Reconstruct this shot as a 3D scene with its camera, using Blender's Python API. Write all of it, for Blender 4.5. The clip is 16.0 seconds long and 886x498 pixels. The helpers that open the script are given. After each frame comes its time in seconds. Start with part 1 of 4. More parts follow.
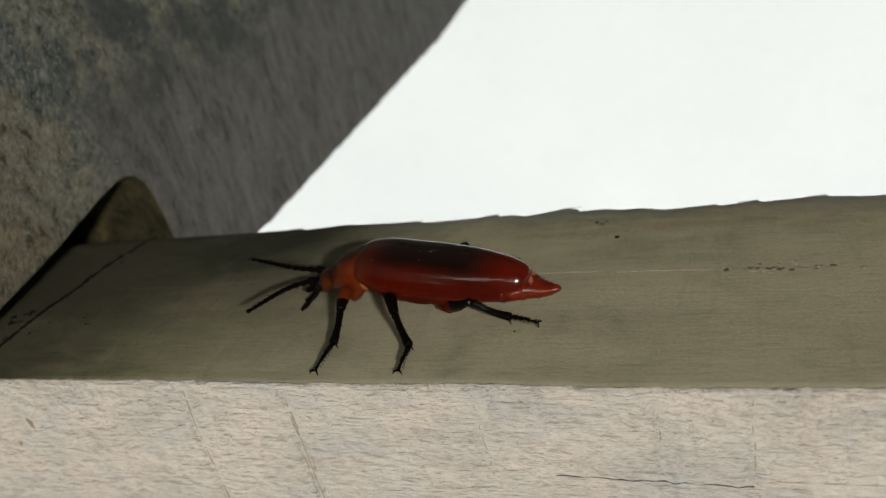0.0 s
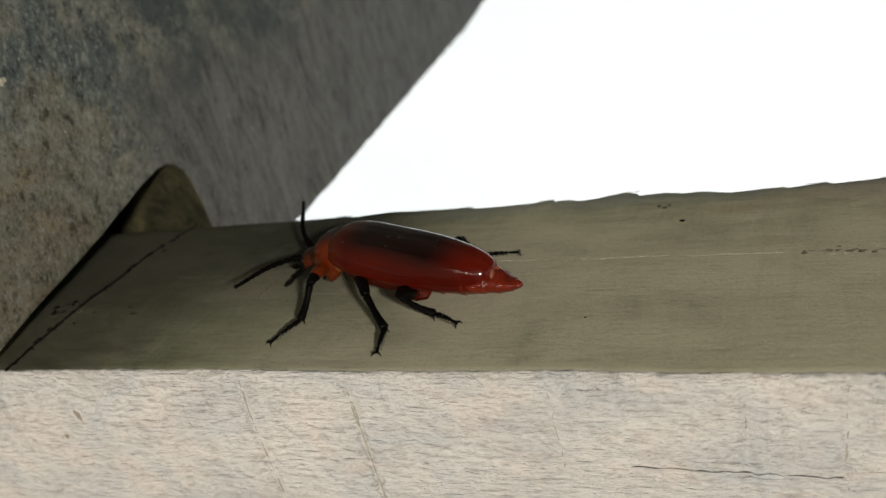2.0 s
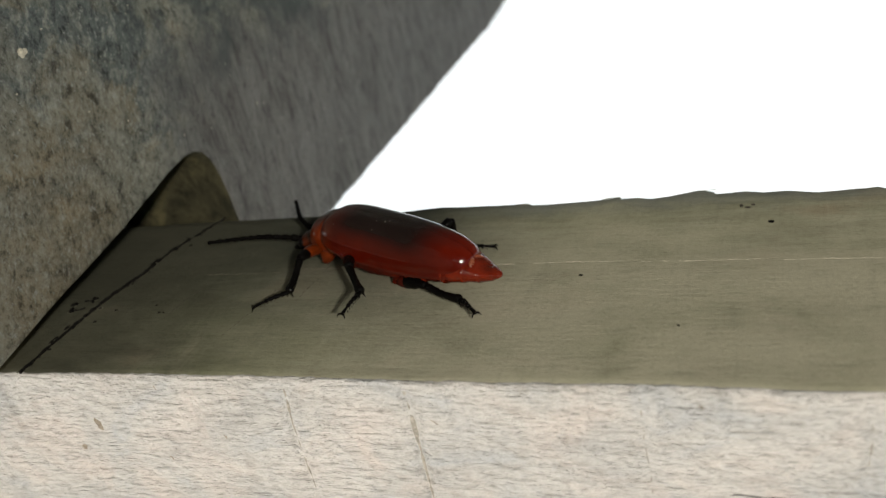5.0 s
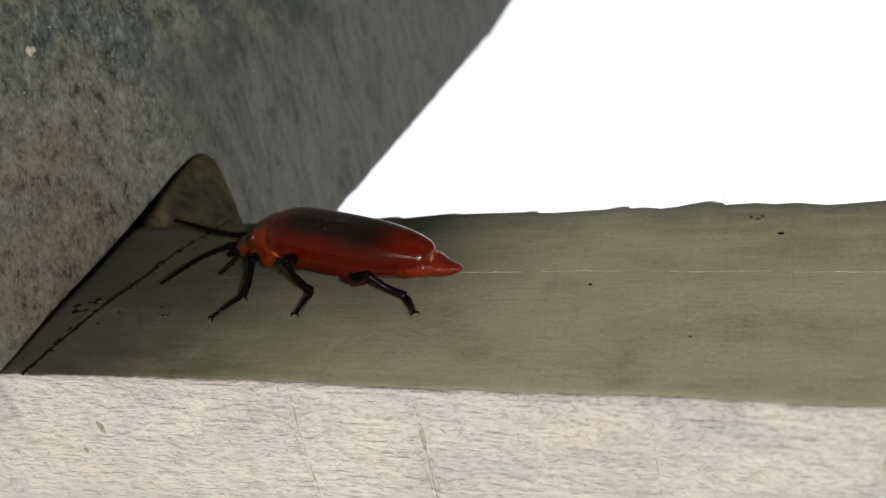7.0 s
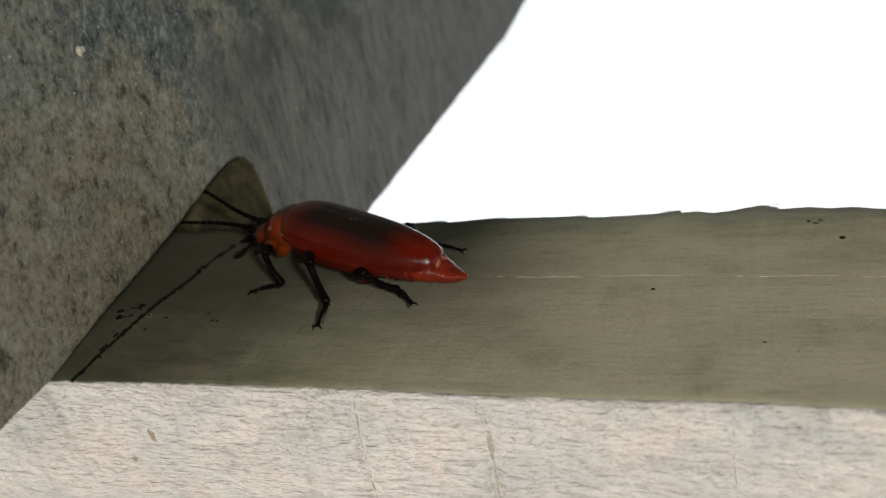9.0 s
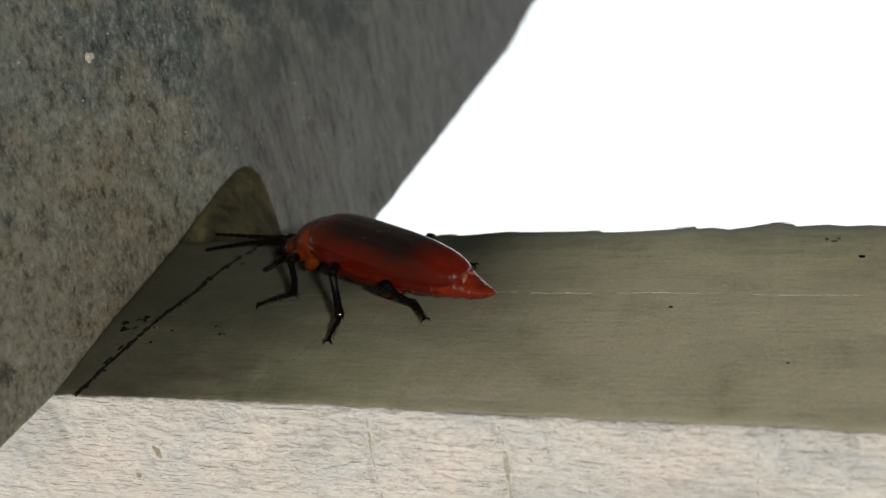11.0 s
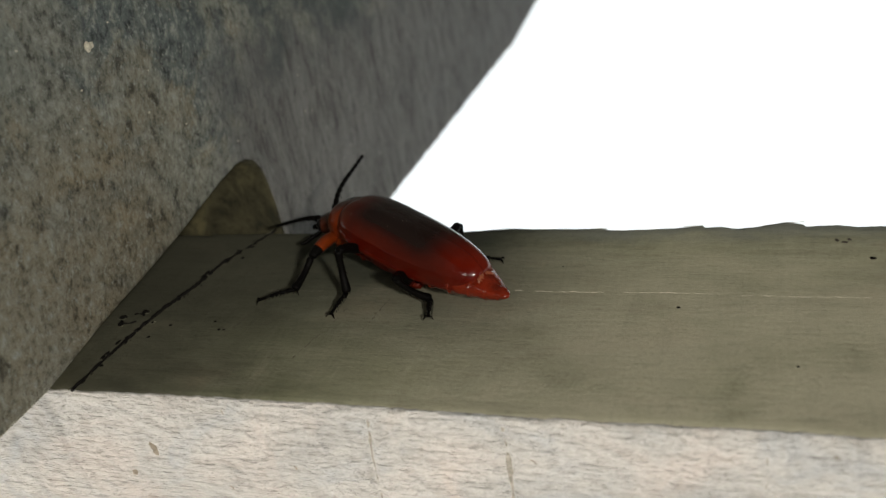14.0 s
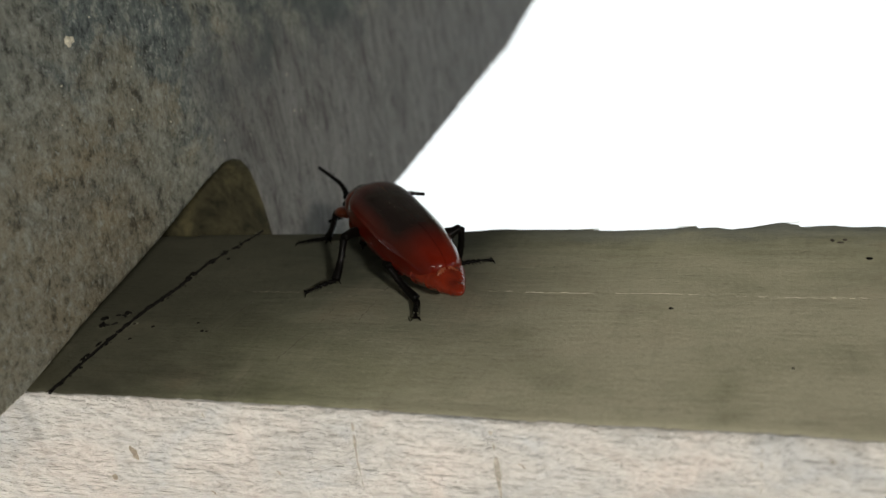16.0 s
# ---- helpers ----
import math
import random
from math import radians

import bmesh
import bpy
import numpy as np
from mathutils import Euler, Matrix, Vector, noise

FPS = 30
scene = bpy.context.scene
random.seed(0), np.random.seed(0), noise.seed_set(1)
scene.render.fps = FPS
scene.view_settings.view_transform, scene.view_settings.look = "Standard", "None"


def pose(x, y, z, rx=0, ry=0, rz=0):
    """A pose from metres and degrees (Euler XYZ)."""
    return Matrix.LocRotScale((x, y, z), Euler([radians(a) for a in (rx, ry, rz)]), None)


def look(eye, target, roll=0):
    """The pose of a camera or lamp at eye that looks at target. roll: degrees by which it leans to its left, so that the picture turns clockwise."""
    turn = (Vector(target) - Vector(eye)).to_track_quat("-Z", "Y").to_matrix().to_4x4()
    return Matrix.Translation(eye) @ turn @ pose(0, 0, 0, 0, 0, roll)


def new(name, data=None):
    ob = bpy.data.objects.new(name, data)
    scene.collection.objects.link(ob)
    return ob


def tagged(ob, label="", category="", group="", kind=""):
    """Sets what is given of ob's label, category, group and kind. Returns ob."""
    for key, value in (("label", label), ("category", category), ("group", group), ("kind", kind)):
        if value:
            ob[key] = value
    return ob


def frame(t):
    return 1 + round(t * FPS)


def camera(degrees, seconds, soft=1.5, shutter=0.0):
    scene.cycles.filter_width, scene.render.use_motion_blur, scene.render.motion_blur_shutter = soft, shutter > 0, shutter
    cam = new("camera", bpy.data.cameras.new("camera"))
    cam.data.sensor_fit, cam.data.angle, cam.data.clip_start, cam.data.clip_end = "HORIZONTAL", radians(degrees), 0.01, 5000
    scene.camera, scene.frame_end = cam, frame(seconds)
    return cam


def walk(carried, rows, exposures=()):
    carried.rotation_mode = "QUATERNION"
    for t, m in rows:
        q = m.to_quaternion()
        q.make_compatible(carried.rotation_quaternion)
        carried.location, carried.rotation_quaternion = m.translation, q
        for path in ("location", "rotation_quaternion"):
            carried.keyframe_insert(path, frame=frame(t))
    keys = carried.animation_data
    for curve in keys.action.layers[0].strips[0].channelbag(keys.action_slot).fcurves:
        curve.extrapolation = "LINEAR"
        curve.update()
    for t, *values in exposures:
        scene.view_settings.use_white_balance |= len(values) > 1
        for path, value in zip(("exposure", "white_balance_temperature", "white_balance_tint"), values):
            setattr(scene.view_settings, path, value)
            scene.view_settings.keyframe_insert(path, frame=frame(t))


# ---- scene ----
cam = camera(56.8, 16.0, soft=1.5)
PATH = [
    (0, (-0.02405, -0.03636, 1.04564), (0.03259, 0.05677, 0.87795), -155.61),
    (0.5, (-0.02389, -0.03601, 1.04510), (0.03485, 0.05687, 0.87800), -155.41),
    (1, (-0.02305, -0.03575, 1.04553), (0.03485, 0.05671, 0.87790), -155.53),
    (1.5, (-0.02109, -0.03556, 1.04561), (0.03554, 0.05753, 0.87789), -156.16),
    (2, (-0.01894, -0.03498, 1.04521), (0.03932, 0.05805, 0.87803), -155.25),
    (2.5, (-0.01479, -0.03198, 1.04315), (0.04302, 0.06167, 0.87615), -154.43),
    (3, (-0.01198, -0.03151, 1.04179), (0.04473, 0.06083, 0.87369), -154.79),
    (3.5, (-0.01199, -0.03191, 1.04133), (0.04473, 0.06069, 0.87338), -154.80),
    (4, (-0.01184, -0.03213, 1.04148), (0.04511, 0.06053, 0.87364), -154.71),
    (6.5, (-0.01124, -0.03215, 1.04084), (0.04446, 0.05797, 0.87120), -153.67),
    (7, (-0.01038, -0.03226, 1.04110), (0.04486, 0.05862, 0.87172), -153.84),
    (7.5, (-0.00851, -0.03239, 1.04151), (0.04691, 0.05773, 0.87179), -153.68),
    (8, (-0.00833, -0.03248, 1.04167), (0.04696, 0.05690, 0.87151), -153.52),
    (8.5, (-0.00691, -0.03216, 1.04125), (0.04721, 0.05780, 0.87101), -154.01),
    (9, (-0.00496, -0.03238, 1.04149), (0.04774, 0.05747, 0.87075), -154.58),
    (11.5, (-0.00316, -0.03239, 1.04041), (0.04797, 0.05544, 0.86815), -154.04),
    (12, (-0.00331, -0.03237, 1.04025), (0.04809, 0.05558, 0.86813), -153.95),
    (12.5, (-0.00315, -0.03245, 1.04014), (0.04809, 0.05588, 0.86817), -154.18),
    (13, (-0.00302, -0.03231, 1.03990), (0.04850, 0.05625, 0.86814), -154.05),
    (13.5, (-0.00294, -0.03213, 1.03961), (0.04880, 0.05657, 0.86798), -153.73),
    (14, (-0.00268, -0.03208, 1.03970), (0.04871, 0.05704, 0.86818), -153.67),
    (14.5, (-0.00279, -0.03166, 1.03936), (0.04849, 0.05657, 0.86735), -153.48),
    (15, (-0.00246, -0.03171, 1.03945), (0.04825, 0.05670, 0.86737), -153.65),
    (15.5, (-0.00263, -0.03115, 1.03905), (0.04795, 0.05681, 0.86670), -153.63),
    (16, (-0.00295, -0.03099, 1.03868), (0.04759, 0.05683, 0.86624), -153.64),
]
cam.data.dof.use_dof, cam.data.dof.focus_distance, cam.data.dof.aperture_fstop = True, 0.063, 44.0
walk(cam, [(t, look(eye, target, roll)) for t, eye, target, roll in PATH],
     [(0, 0.14, 7450, 8), (1.6, 0.25, 7300, 8), (3.0, 0.55, 7200, 8), (6.5, 0.56, 7050, 8), (9.0, 0.48, 7050, 8), (16.0, 0.47, 7050, 8)])

# ---- light: a clear sky and one sun behind the rail, a pale sunlit yard below ----
SUN_WAY = Vector((0.20, 0.60, 0.775)).normalized()
world = bpy.data.worlds.new("sky")
world.use_nodes = True
scene.world = world
sky = world.node_tree.nodes.new("ShaderNodeTexSky")
sky.sky_type, sky.sun_disc = "NISHITA", False
sky.sun_elevation = math.asin(SUN_WAY.z)
sky.sun_rotation = math.atan2(SUN_WAY.x, SUN_WAY.y)
back = world.node_tree.nodes["Background"]
back.inputs["Strength"].default_value = 0.11
world.node_tree.links.new(sky.outputs[0], back.inputs["Color"])
sun = new("sun", bpy.data.lights.new("sun", "SUN"))
sun.data.energy, sun.data.angle, sun.data.color = 4.5, radians(0.53), (1.0, 0.95, 0.88)
sun.matrix_world = look(SUN_WAY * 3, (0, 0, 0))

# added lamps in the wall's gap: a key for a camera torch, a sheen strip
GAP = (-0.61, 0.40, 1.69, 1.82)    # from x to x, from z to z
for name, x, wide, high, watts in (("added_key_light", -0.55, 0.085, 0.085, 13.6), ("added_sheen_light", -0.06, 0.80, 0.030, 1.2)):
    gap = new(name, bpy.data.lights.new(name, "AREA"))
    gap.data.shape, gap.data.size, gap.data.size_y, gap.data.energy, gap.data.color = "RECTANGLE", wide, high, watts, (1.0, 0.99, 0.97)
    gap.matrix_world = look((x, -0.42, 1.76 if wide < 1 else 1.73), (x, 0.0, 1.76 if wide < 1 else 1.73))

TOP = 1.0      # height of the rail's upper face
CM = 0.01


# ---- materials ----
def material(name, rough=0.6, spec=0.5):
    m = bpy.data.materials.new(name)
    m.use_nodes = True
    b = m.node_tree.nodes["Principled BSDF"]
    b.inputs["Roughness"].default_value = rough
    b.inputs["Specular IOR Level"].default_value = spec
    return m, m.node_tree, b


def node(tree, kind, **inputs):
    n = tree.nodes.new(kind)
    for key, value in inputs.items():
        n.inputs[key.replace("_", " ")].default_value = value
    return n


def coords(tree, scale, turn=(0, 0, 0)):
    c, m = tree.nodes.new("ShaderNodeTexCoord"), tree.nodes.new("ShaderNodeMapping")
    m.vector_type = "TEXTURE"
    m.inputs["Scale"].default_value, m.inputs["Rotation"].default_value = [1 / k for k in scale], turn
    tree.links.new(c.outputs["Object"], m.inputs["Vector"])
    return m.outputs["Vector"]


def noise_tex(tree, vector, scale=1.0, detail=6.0, rough=0.6, distortion=0.0):
    n = node(tree, "ShaderNodeTexNoise", Scale=scale, Detail=detail, Roughness=rough, Distortion=distortion)
    tree.links.new(vector, n.inputs["Vector"])
    return n.outputs["Fac"]


def ramp(tree, fac, *stops):
    r = tree.nodes.new("ShaderNodeValToRGB")
    els = r.color_ramp.elements
    while len(els) < len(stops):
        els.new(0.5)
    for e, (p, c) in zip(els, stops):
        e.position, e.color = p, (*c, 1) if len(c) == 3 else c
    tree.links.new(fac, r.inputs["Fac"])
    return r.outputs["Color"]


def grey(v):
    return (v, v, v)


def mix(tree, a, b, fac, how="MIX"):
    m = tree.nodes.new("ShaderNodeMix")
    m.data_type, m.blend_type = "RGBA", how
    for socket, value in ((m.inputs[6], a), (m.inputs[7], b), (m.inputs[0], fac)):
        if isinstance(value, (tuple, float, int)):
            socket.default_value = (*value, 1) if isinstance(value, tuple) else value
        else:
            tree.links.new(value, socket)
    return m.outputs[2]


def bump(tree, b, *pairs, socket="Normal"):
    """Bumps laid over one another: (height, strength, distance in metres)."""
    last = None
    for height, strength, distance in pairs:
        n = node(tree, "ShaderNodeBump", Strength=strength, Distance=distance)
        tree.links.new(height, n.inputs["Height"])
        if last:
            tree.links.new(last, n.inputs["Normal"])
        last = n.outputs["Normal"]
    tree.links.new(last, b.inputs[socket])


def rail_wood():
    """Grey weathered softwood: short fine pores along x, saw marks across it, pink and bluish blotches."""
    m, t, b = material("weathered_rail_wood", 0.8, 0.2)
    grain = noise_tex(t, coords(t, (210, 3000, 3000)), 1, 6, 0.66, 0.15)
    pore = noise_tex(t, coords(t, (800, 7600, 7600)), 1, 3, 0.55)
    grit = noise_tex(t, coords(t, (5200, 7000, 7000)), 1, 3, 0.7)
    blotch = noise_tex(t, coords(t, (110, 170, 170)), 1, 7, 0.64, 0.5)
    rusty = noise_tex(t, coords(t, (150, 170, 120)), 1, 6, 0.64, 0.6)
    kerf = noise_tex(t, coords(t, (340, 26, 26), (0, 0, 0.12)), 1, 5, 0.62, 0.3)
    lump = noise_tex(t, coords(t, (700, 1300, 1300)), 1, 3, 0.5)
    base = ramp(t, blotch, (0.32, (0.345, 0.335, 0.305)), (0.48, (0.405, 0.390, 0.350)), (0.66, (0.455, 0.432, 0.385)))
    base = mix(t, base, (0.53, 0.435, 0.365), ramp(t, rusty, (0.50, grey(0)), (0.68, grey(0.4))))
    base = mix(t, base, (0.345, 0.360, 0.355), ramp(t, rusty, (0.30, grey(0.7)), (0.46, grey(0.0))))
    base = mix(t, base, grey(0.66), ramp(t, kerf, (0.30, grey(0.6)), (0.42, grey(0.0))), "MULTIPLY")
    base = mix(t, base, grey(0.42), ramp(t, grain, (0.32, grey(0.7)), (0.41, grey(0.0))), "MULTIPLY")
    base = mix(t, base, grey(0.55), ramp(t, pore, (0.33, grey(0.5)), (0.43, grey(0.0))), "MULTIPLY")
    base = mix(t, base, (0.62, 0.60, 0.57), ramp(t, lump, (0.33, grey(0.35)), (0.47, grey(0.0))), "MULTIPLY")
    base = mix(t, base, grey(0.75), ramp(t, grit, (0.36, grey(0.6)), (0.5, grey(0.0))), "MULTIPLY")
    base = mix(t, base, (0.785, 0.798, 0.85), 1.0, "MULTIPLY")
    t.links.new(base, b.inputs["Base Color"])
    bump(t, b, (grain, 1.0, 0.00032), (kerf, 0.4, 0.0002), (pore, 0.8, 0.00018), (grit, 0.7, 0.00008), (lump, 1.0, 0.0005))
    return m


def face_wood():
    """The sawn side of the rail: olive, fine grain, faint saw marks, green algae, with light and shade painted in."""
    m, t, b = material("algae_shade_tinted_rail_wood", 0.85, 0.08)
    grain = noise_tex(t, coords(t, (330, 3000, 3000)), 1, 6, 0.66, 0.2)
    long_streak = noise_tex(t, coords(t, (70, 420, 420)), 1, 7, 0.66, 0.3)
    cross = noise_tex(t, coords(t, (700, 100, 85), (0, 0.10, 0)), 1, 5, 0.62, 0.3)
    cloud = noise_tex(t, coords(t, (120, 200, 190)), 1, 7, 0.66, 0.4)
    algae = noise_tex(t, coords(t, (70, 110, 100)), 1, 6, 0.62, 0.5)
    fine = noise_tex(t, coords(t, (2600, 6000, 6000)), 1, 4, 0.7)
    base = ramp(t, long_streak, (0.34, (0.170, 0.170, 0.116)), (0.5, (0.285, 0.283, 0.197)), (0.66, (0.395, 0.385, 0.280)))
    base = mix(t, base, (0.245, 0.250, 0.150), ramp(t, algae, (0.42, grey(0)), (0.64, grey(0.7))))
    base = mix(t, base, (0.335, 0.270, 0.185), ramp(t, algae, (0.34, grey(0.6)), (0.47, grey(0.0))))
    # light falloff painted as a paler tone, away from the post and upwards
    base = mix(t, base, (0.470, 0.440, 0.330), times(t, times(t, spread(t, "Z", -2.9, -1.1, algae, 0.7), spread(t, "X", 2.8, 0.2, cloud, 0.8)), ramp(t, cloud, (0.30, grey(0.4)), (0.56, grey(0.8)))))
    base = mix(t, base, (0.21, 0.205, 0.14), ramp(t, cloud, (0.28, grey(0.2)), (0.44, grey(0))))
    base = mix(t, base, (0.42, 0.395, 0.285), ramp(t, cross, (0.53, grey(0)), (0.70, grey(0.45))))
    base = mix(t, base, (0.20, 0.215, 0.20), times(t, spread(t, "Z", -2.25, -2.62, cloud, 0.2), 0.7))
    # shade is painted in: darker towards the post and the lower edge
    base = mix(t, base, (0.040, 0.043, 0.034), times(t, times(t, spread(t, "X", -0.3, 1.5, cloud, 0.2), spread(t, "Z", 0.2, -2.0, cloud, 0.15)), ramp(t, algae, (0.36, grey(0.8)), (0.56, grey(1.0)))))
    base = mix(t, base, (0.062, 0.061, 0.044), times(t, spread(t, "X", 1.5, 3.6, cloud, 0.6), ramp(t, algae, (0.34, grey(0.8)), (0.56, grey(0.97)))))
    base = mix(t, base, grey(0.62), ramp(t, grain, (0.32, grey(0.5)), (0.47, grey(0))), "MULTIPLY")
    base = mix(t, base, grey(0.74), ramp(t, cross, (0.28, grey(0.4)), (0.44, grey(0))), "MULTIPLY")
    base = mix(t, base, grey(0.62), ramp(t, fine, (0.33, grey(0.5)), (0.48, grey(0))), "MULTIPLY")
    base = mix(t, base, grey(1.2), 1.0, "MULTIPLY")
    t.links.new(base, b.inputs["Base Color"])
    bump(t, b, (grain, 0.4, 0.00010), (cross, 0.4, 0.00010), (fine, 0.6, 0.00006))
    return m


def spread(tree, axis, lo, hi, wobble=None, amount=0.0):
    """0 to 1 along one axis (cm), its border broken up by a noise."""
    c, s = tree.nodes.new("ShaderNodeTexCoord"), tree.nodes.new("ShaderNodeSeparateXYZ")
    tree.links.new(c.outputs["Object"], s.inputs[0])
    value = s.outputs[axis]
    if wobble:
        w = node(tree, "ShaderNodeMapRange", From_Min=0.25, From_Max=0.75, To_Min=-amount * CM, To_Max=amount * CM)
        w.clamp = False
        tree.links.new(wobble, w.inputs["Value"])
        add = tree.nodes.new("ShaderNodeMath")
        tree.links.new(value, add.inputs[0])
        tree.links.new(w.outputs["Result"], add.inputs[1])
        value = add.outputs[0]
    if axis == "Z":
        lo, hi = lo + TOP / CM, hi + TOP / CM
    r = node(tree, "ShaderNodeMapRange", From_Min=lo * CM, From_Max=hi * CM)
    r.interpolation_type = "SMOOTHSTEP"
    tree.links.new(value, r.inputs["Value"])
    return r.outputs["Result"]


def times(tree, a, b):
    m = tree.nodes.new("ShaderNodeMath")
    m.operation = "MULTIPLY"
    for socket, value in ((m.inputs[0], a), (m.inputs[1], b)):
        if isinstance(value, (int, float)):
            socket.default_value = value
        else:
            tree.links.new(value, socket)
    return m.outputs[0]


def post_wood():
    """Old sawn timber, smooth and streaked towards the back, under green-grey and ochre lichen in front."""
    m, t, b = material("lichen_crusted_timber", 0.9, 0.15)
    streak = noise_tex(t, coords(t, (110, 110, 420), (0.06, 0, 0)), 1, 7, 0.64, 0.5)
    hair = noise_tex(t, coords(t, (420, 360, 1500), (0.10, 0, 0)), 1, 6, 0.68, 0.5)
    patch = noise_tex(t, coords(t, (110, 110, 110)), 1, 7, 0.66, 0.4)
    patch_b = noise_tex(t, coords(t, (150, 160, 140), (0.5, 0.2, 0.9)), 1, 7, 0.68, 0.5)
    patch_c = noise_tex(t, coords(t, (120, 130, 120), (1.3, 0.4, 0.2)), 1, 7, 0.66, 0.4)
    lump = noise_tex(t, coords(t, (760, 560, 820), (0.3, 0, 0)), 1, 9, 0.74, 0.2)
    crumb = noise_tex(t, coords(t, (2300, 1700, 2500), (0.3, 0, 0)), 1, 6, 0.72, 0.15)
    glint = noise_tex(t, coords(t, (2100, 1500, 2300), (0.3, 0.7, 0.1)), 1, 2, 0.5)
    # bare streaked timber, greyish mauve
    bare = ramp(t, streak, (0.30, (0.096, 0.086, 0.075)), (0.46, (0.168, 0.153, 0.138)), (0.70, (0.225, 0.204, 0.184)))
    bare = mix(t, bare, grey(0.42), ramp(t, hair, (0.32, grey(0.9)), (0.48, grey(0))), "MULTIPLY")
    bare = mix(t, bare, grey(0.55), ramp(t, crumb, (0.36, grey(0.8)), (0.47, grey(0))), "MULTIPLY")
    bare = mix(t, bare, (0.23, 0.215, 0.20), ramp(t, hair, (0.54, grey(0)), (0.70, grey(0.7))))
    # lichen crust in front
    crust = mix(t, (0.25, 0.232, 0.185), (0.125, 0.137, 0.128), ramp(t, patch, (0.45, grey(0)), (0.55, grey(0.9))))
    crust = mix(t, crust, (0.265, 0.215, 0.145), ramp(t, patch_b, (0.50, grey(0)), (0.60, grey(0.7))))
    crust = mix(t, crust, (0.225, 0.240, 0.205), times(t, spread(t, "Z", -1.9, -0.3, patch_b, 0.9), ramp(t, patch_c, (0.46, grey(0)), (0.58, grey(0.75)))))
    crust = mix(t, crust, (0.315, 0.247, 0.160), times(t, times(t, spread(t, "Z", -2.3, -1.2, patch, 0.8), spread(t, "Y", -2.2, -1.2, patch_c, 0.7)), ramp(t, patch_c, (0.38, grey(0.25)), (0.60, grey(0.9)))))
    crust = mix(t, crust, (0.30, 0.30, 0.29), ramp(t, lump, (0.35, grey(1.0)), (0.48, grey(0.0))), "MULTIPLY")
    crust = mix(t, crust, (0.40, 0.375, 0.30), ramp(t, lump, (0.52, grey(0.0)), (0.66, grey(0.8))))
    crust = mix(t, crust, grey(0.45), ramp(t, crumb, (0.36, grey(0.8)), (0.47, grey(0))), "MULTIPLY")
    crust = mix(t, crust, (0.40, 0.385, 0.33), ramp(t, crumb, (0.55, grey(0)), (0.65, grey(0.75))))
    base = mix(t, crust, bare, times(t, spread(t, "Y", -2.0, -1.2, patch_c, 0.5), spread(t, "Z", -2.2, -3.3, patch_b, 0.5)))
    # damp dark stains on the upper front
    stain = times(t, spread(t, "Z", -2.4, -3.4, patch_c, 0.8), spread(t, "Y", -0.9, -1.8, patch_b, 0.7))
    base = mix(t, base, (0.070, 0.076, 0.071), times(t, stain, ramp(t, patch, (0.42, grey(0.10)), (0.56, grey(0.8)))))
    base = mix(t, base, (0.89, 0.95, 0.97), 1.0, "MULTIPLY")
    base = mix(t, base, (0.42, 0.40, 0.34), ramp(t, glint, (0.72, grey(0)), (0.77, grey(0.7))))
    t.links.new(base, b.inputs["Base Color"])
    bump(t, b, (lump, 1.0, 0.0007), (hair, 0.6, 0.0003), (streak, 0.5, 0.0003), (crumb, 0.8, 0.00022))
    return m


def notch_wood():
    """The cut faces of the notch: olive wood mottled green-brown, toned very dark."""
    m, t, b = material("dark_olive_notch_wood", 0.85, 0.2)
    a = noise_tex(t, coords(t, (260, 200, 300)), 1, 6, 0.65, 0.4)
    f = noise_tex(t, coords(t, (1500, 1100, 1500)), 1, 5, 0.7)
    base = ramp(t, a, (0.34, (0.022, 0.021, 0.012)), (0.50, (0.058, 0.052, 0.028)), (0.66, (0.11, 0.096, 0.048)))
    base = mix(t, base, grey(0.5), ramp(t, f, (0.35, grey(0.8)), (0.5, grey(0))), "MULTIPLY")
    t.links.new(base, b.inputs["Base Color"])
    bump(t, b, (a, 0.6, 0.0004), (f, 0.5, 0.0001))
    return m


def plain(name, colour, rough, spec=0.5, vary=0.25, scale=900.0, relief=0.00002, coat=0.0):
    m, t, b = material(name, rough, spec)
    n = noise_tex(t, coords(t, (scale, scale, scale)), 1, 5, 0.6)
    n2 = noise_tex(t, coords(t, (scale * 7, scale * 7, scale * 7)), 1, 3, 0.6)
    low, high = [tuple(c * k for c in colour) for k in (1 - vary, 1 + vary)]
    t.links.new(ramp(t, n, (0.3, low), (0.7, high)), b.inputs["Base Color"])
    b.inputs["Coat Weight"].default_value, b.inputs["Coat Roughness"].default_value = coat, 0.06
    bump(t, b, (n2, 0.5, relief))
    if coat:
        b.inputs["Coat IOR"].default_value = 1.55
        n3 = noise_tex(t, coords(t, (scale * 3, scale * 3, scale * 3)), 1, 2, 0.5)
        bump(t, b, (n3, 0.5, relief * 4), socket="Coat Normal")
    return m


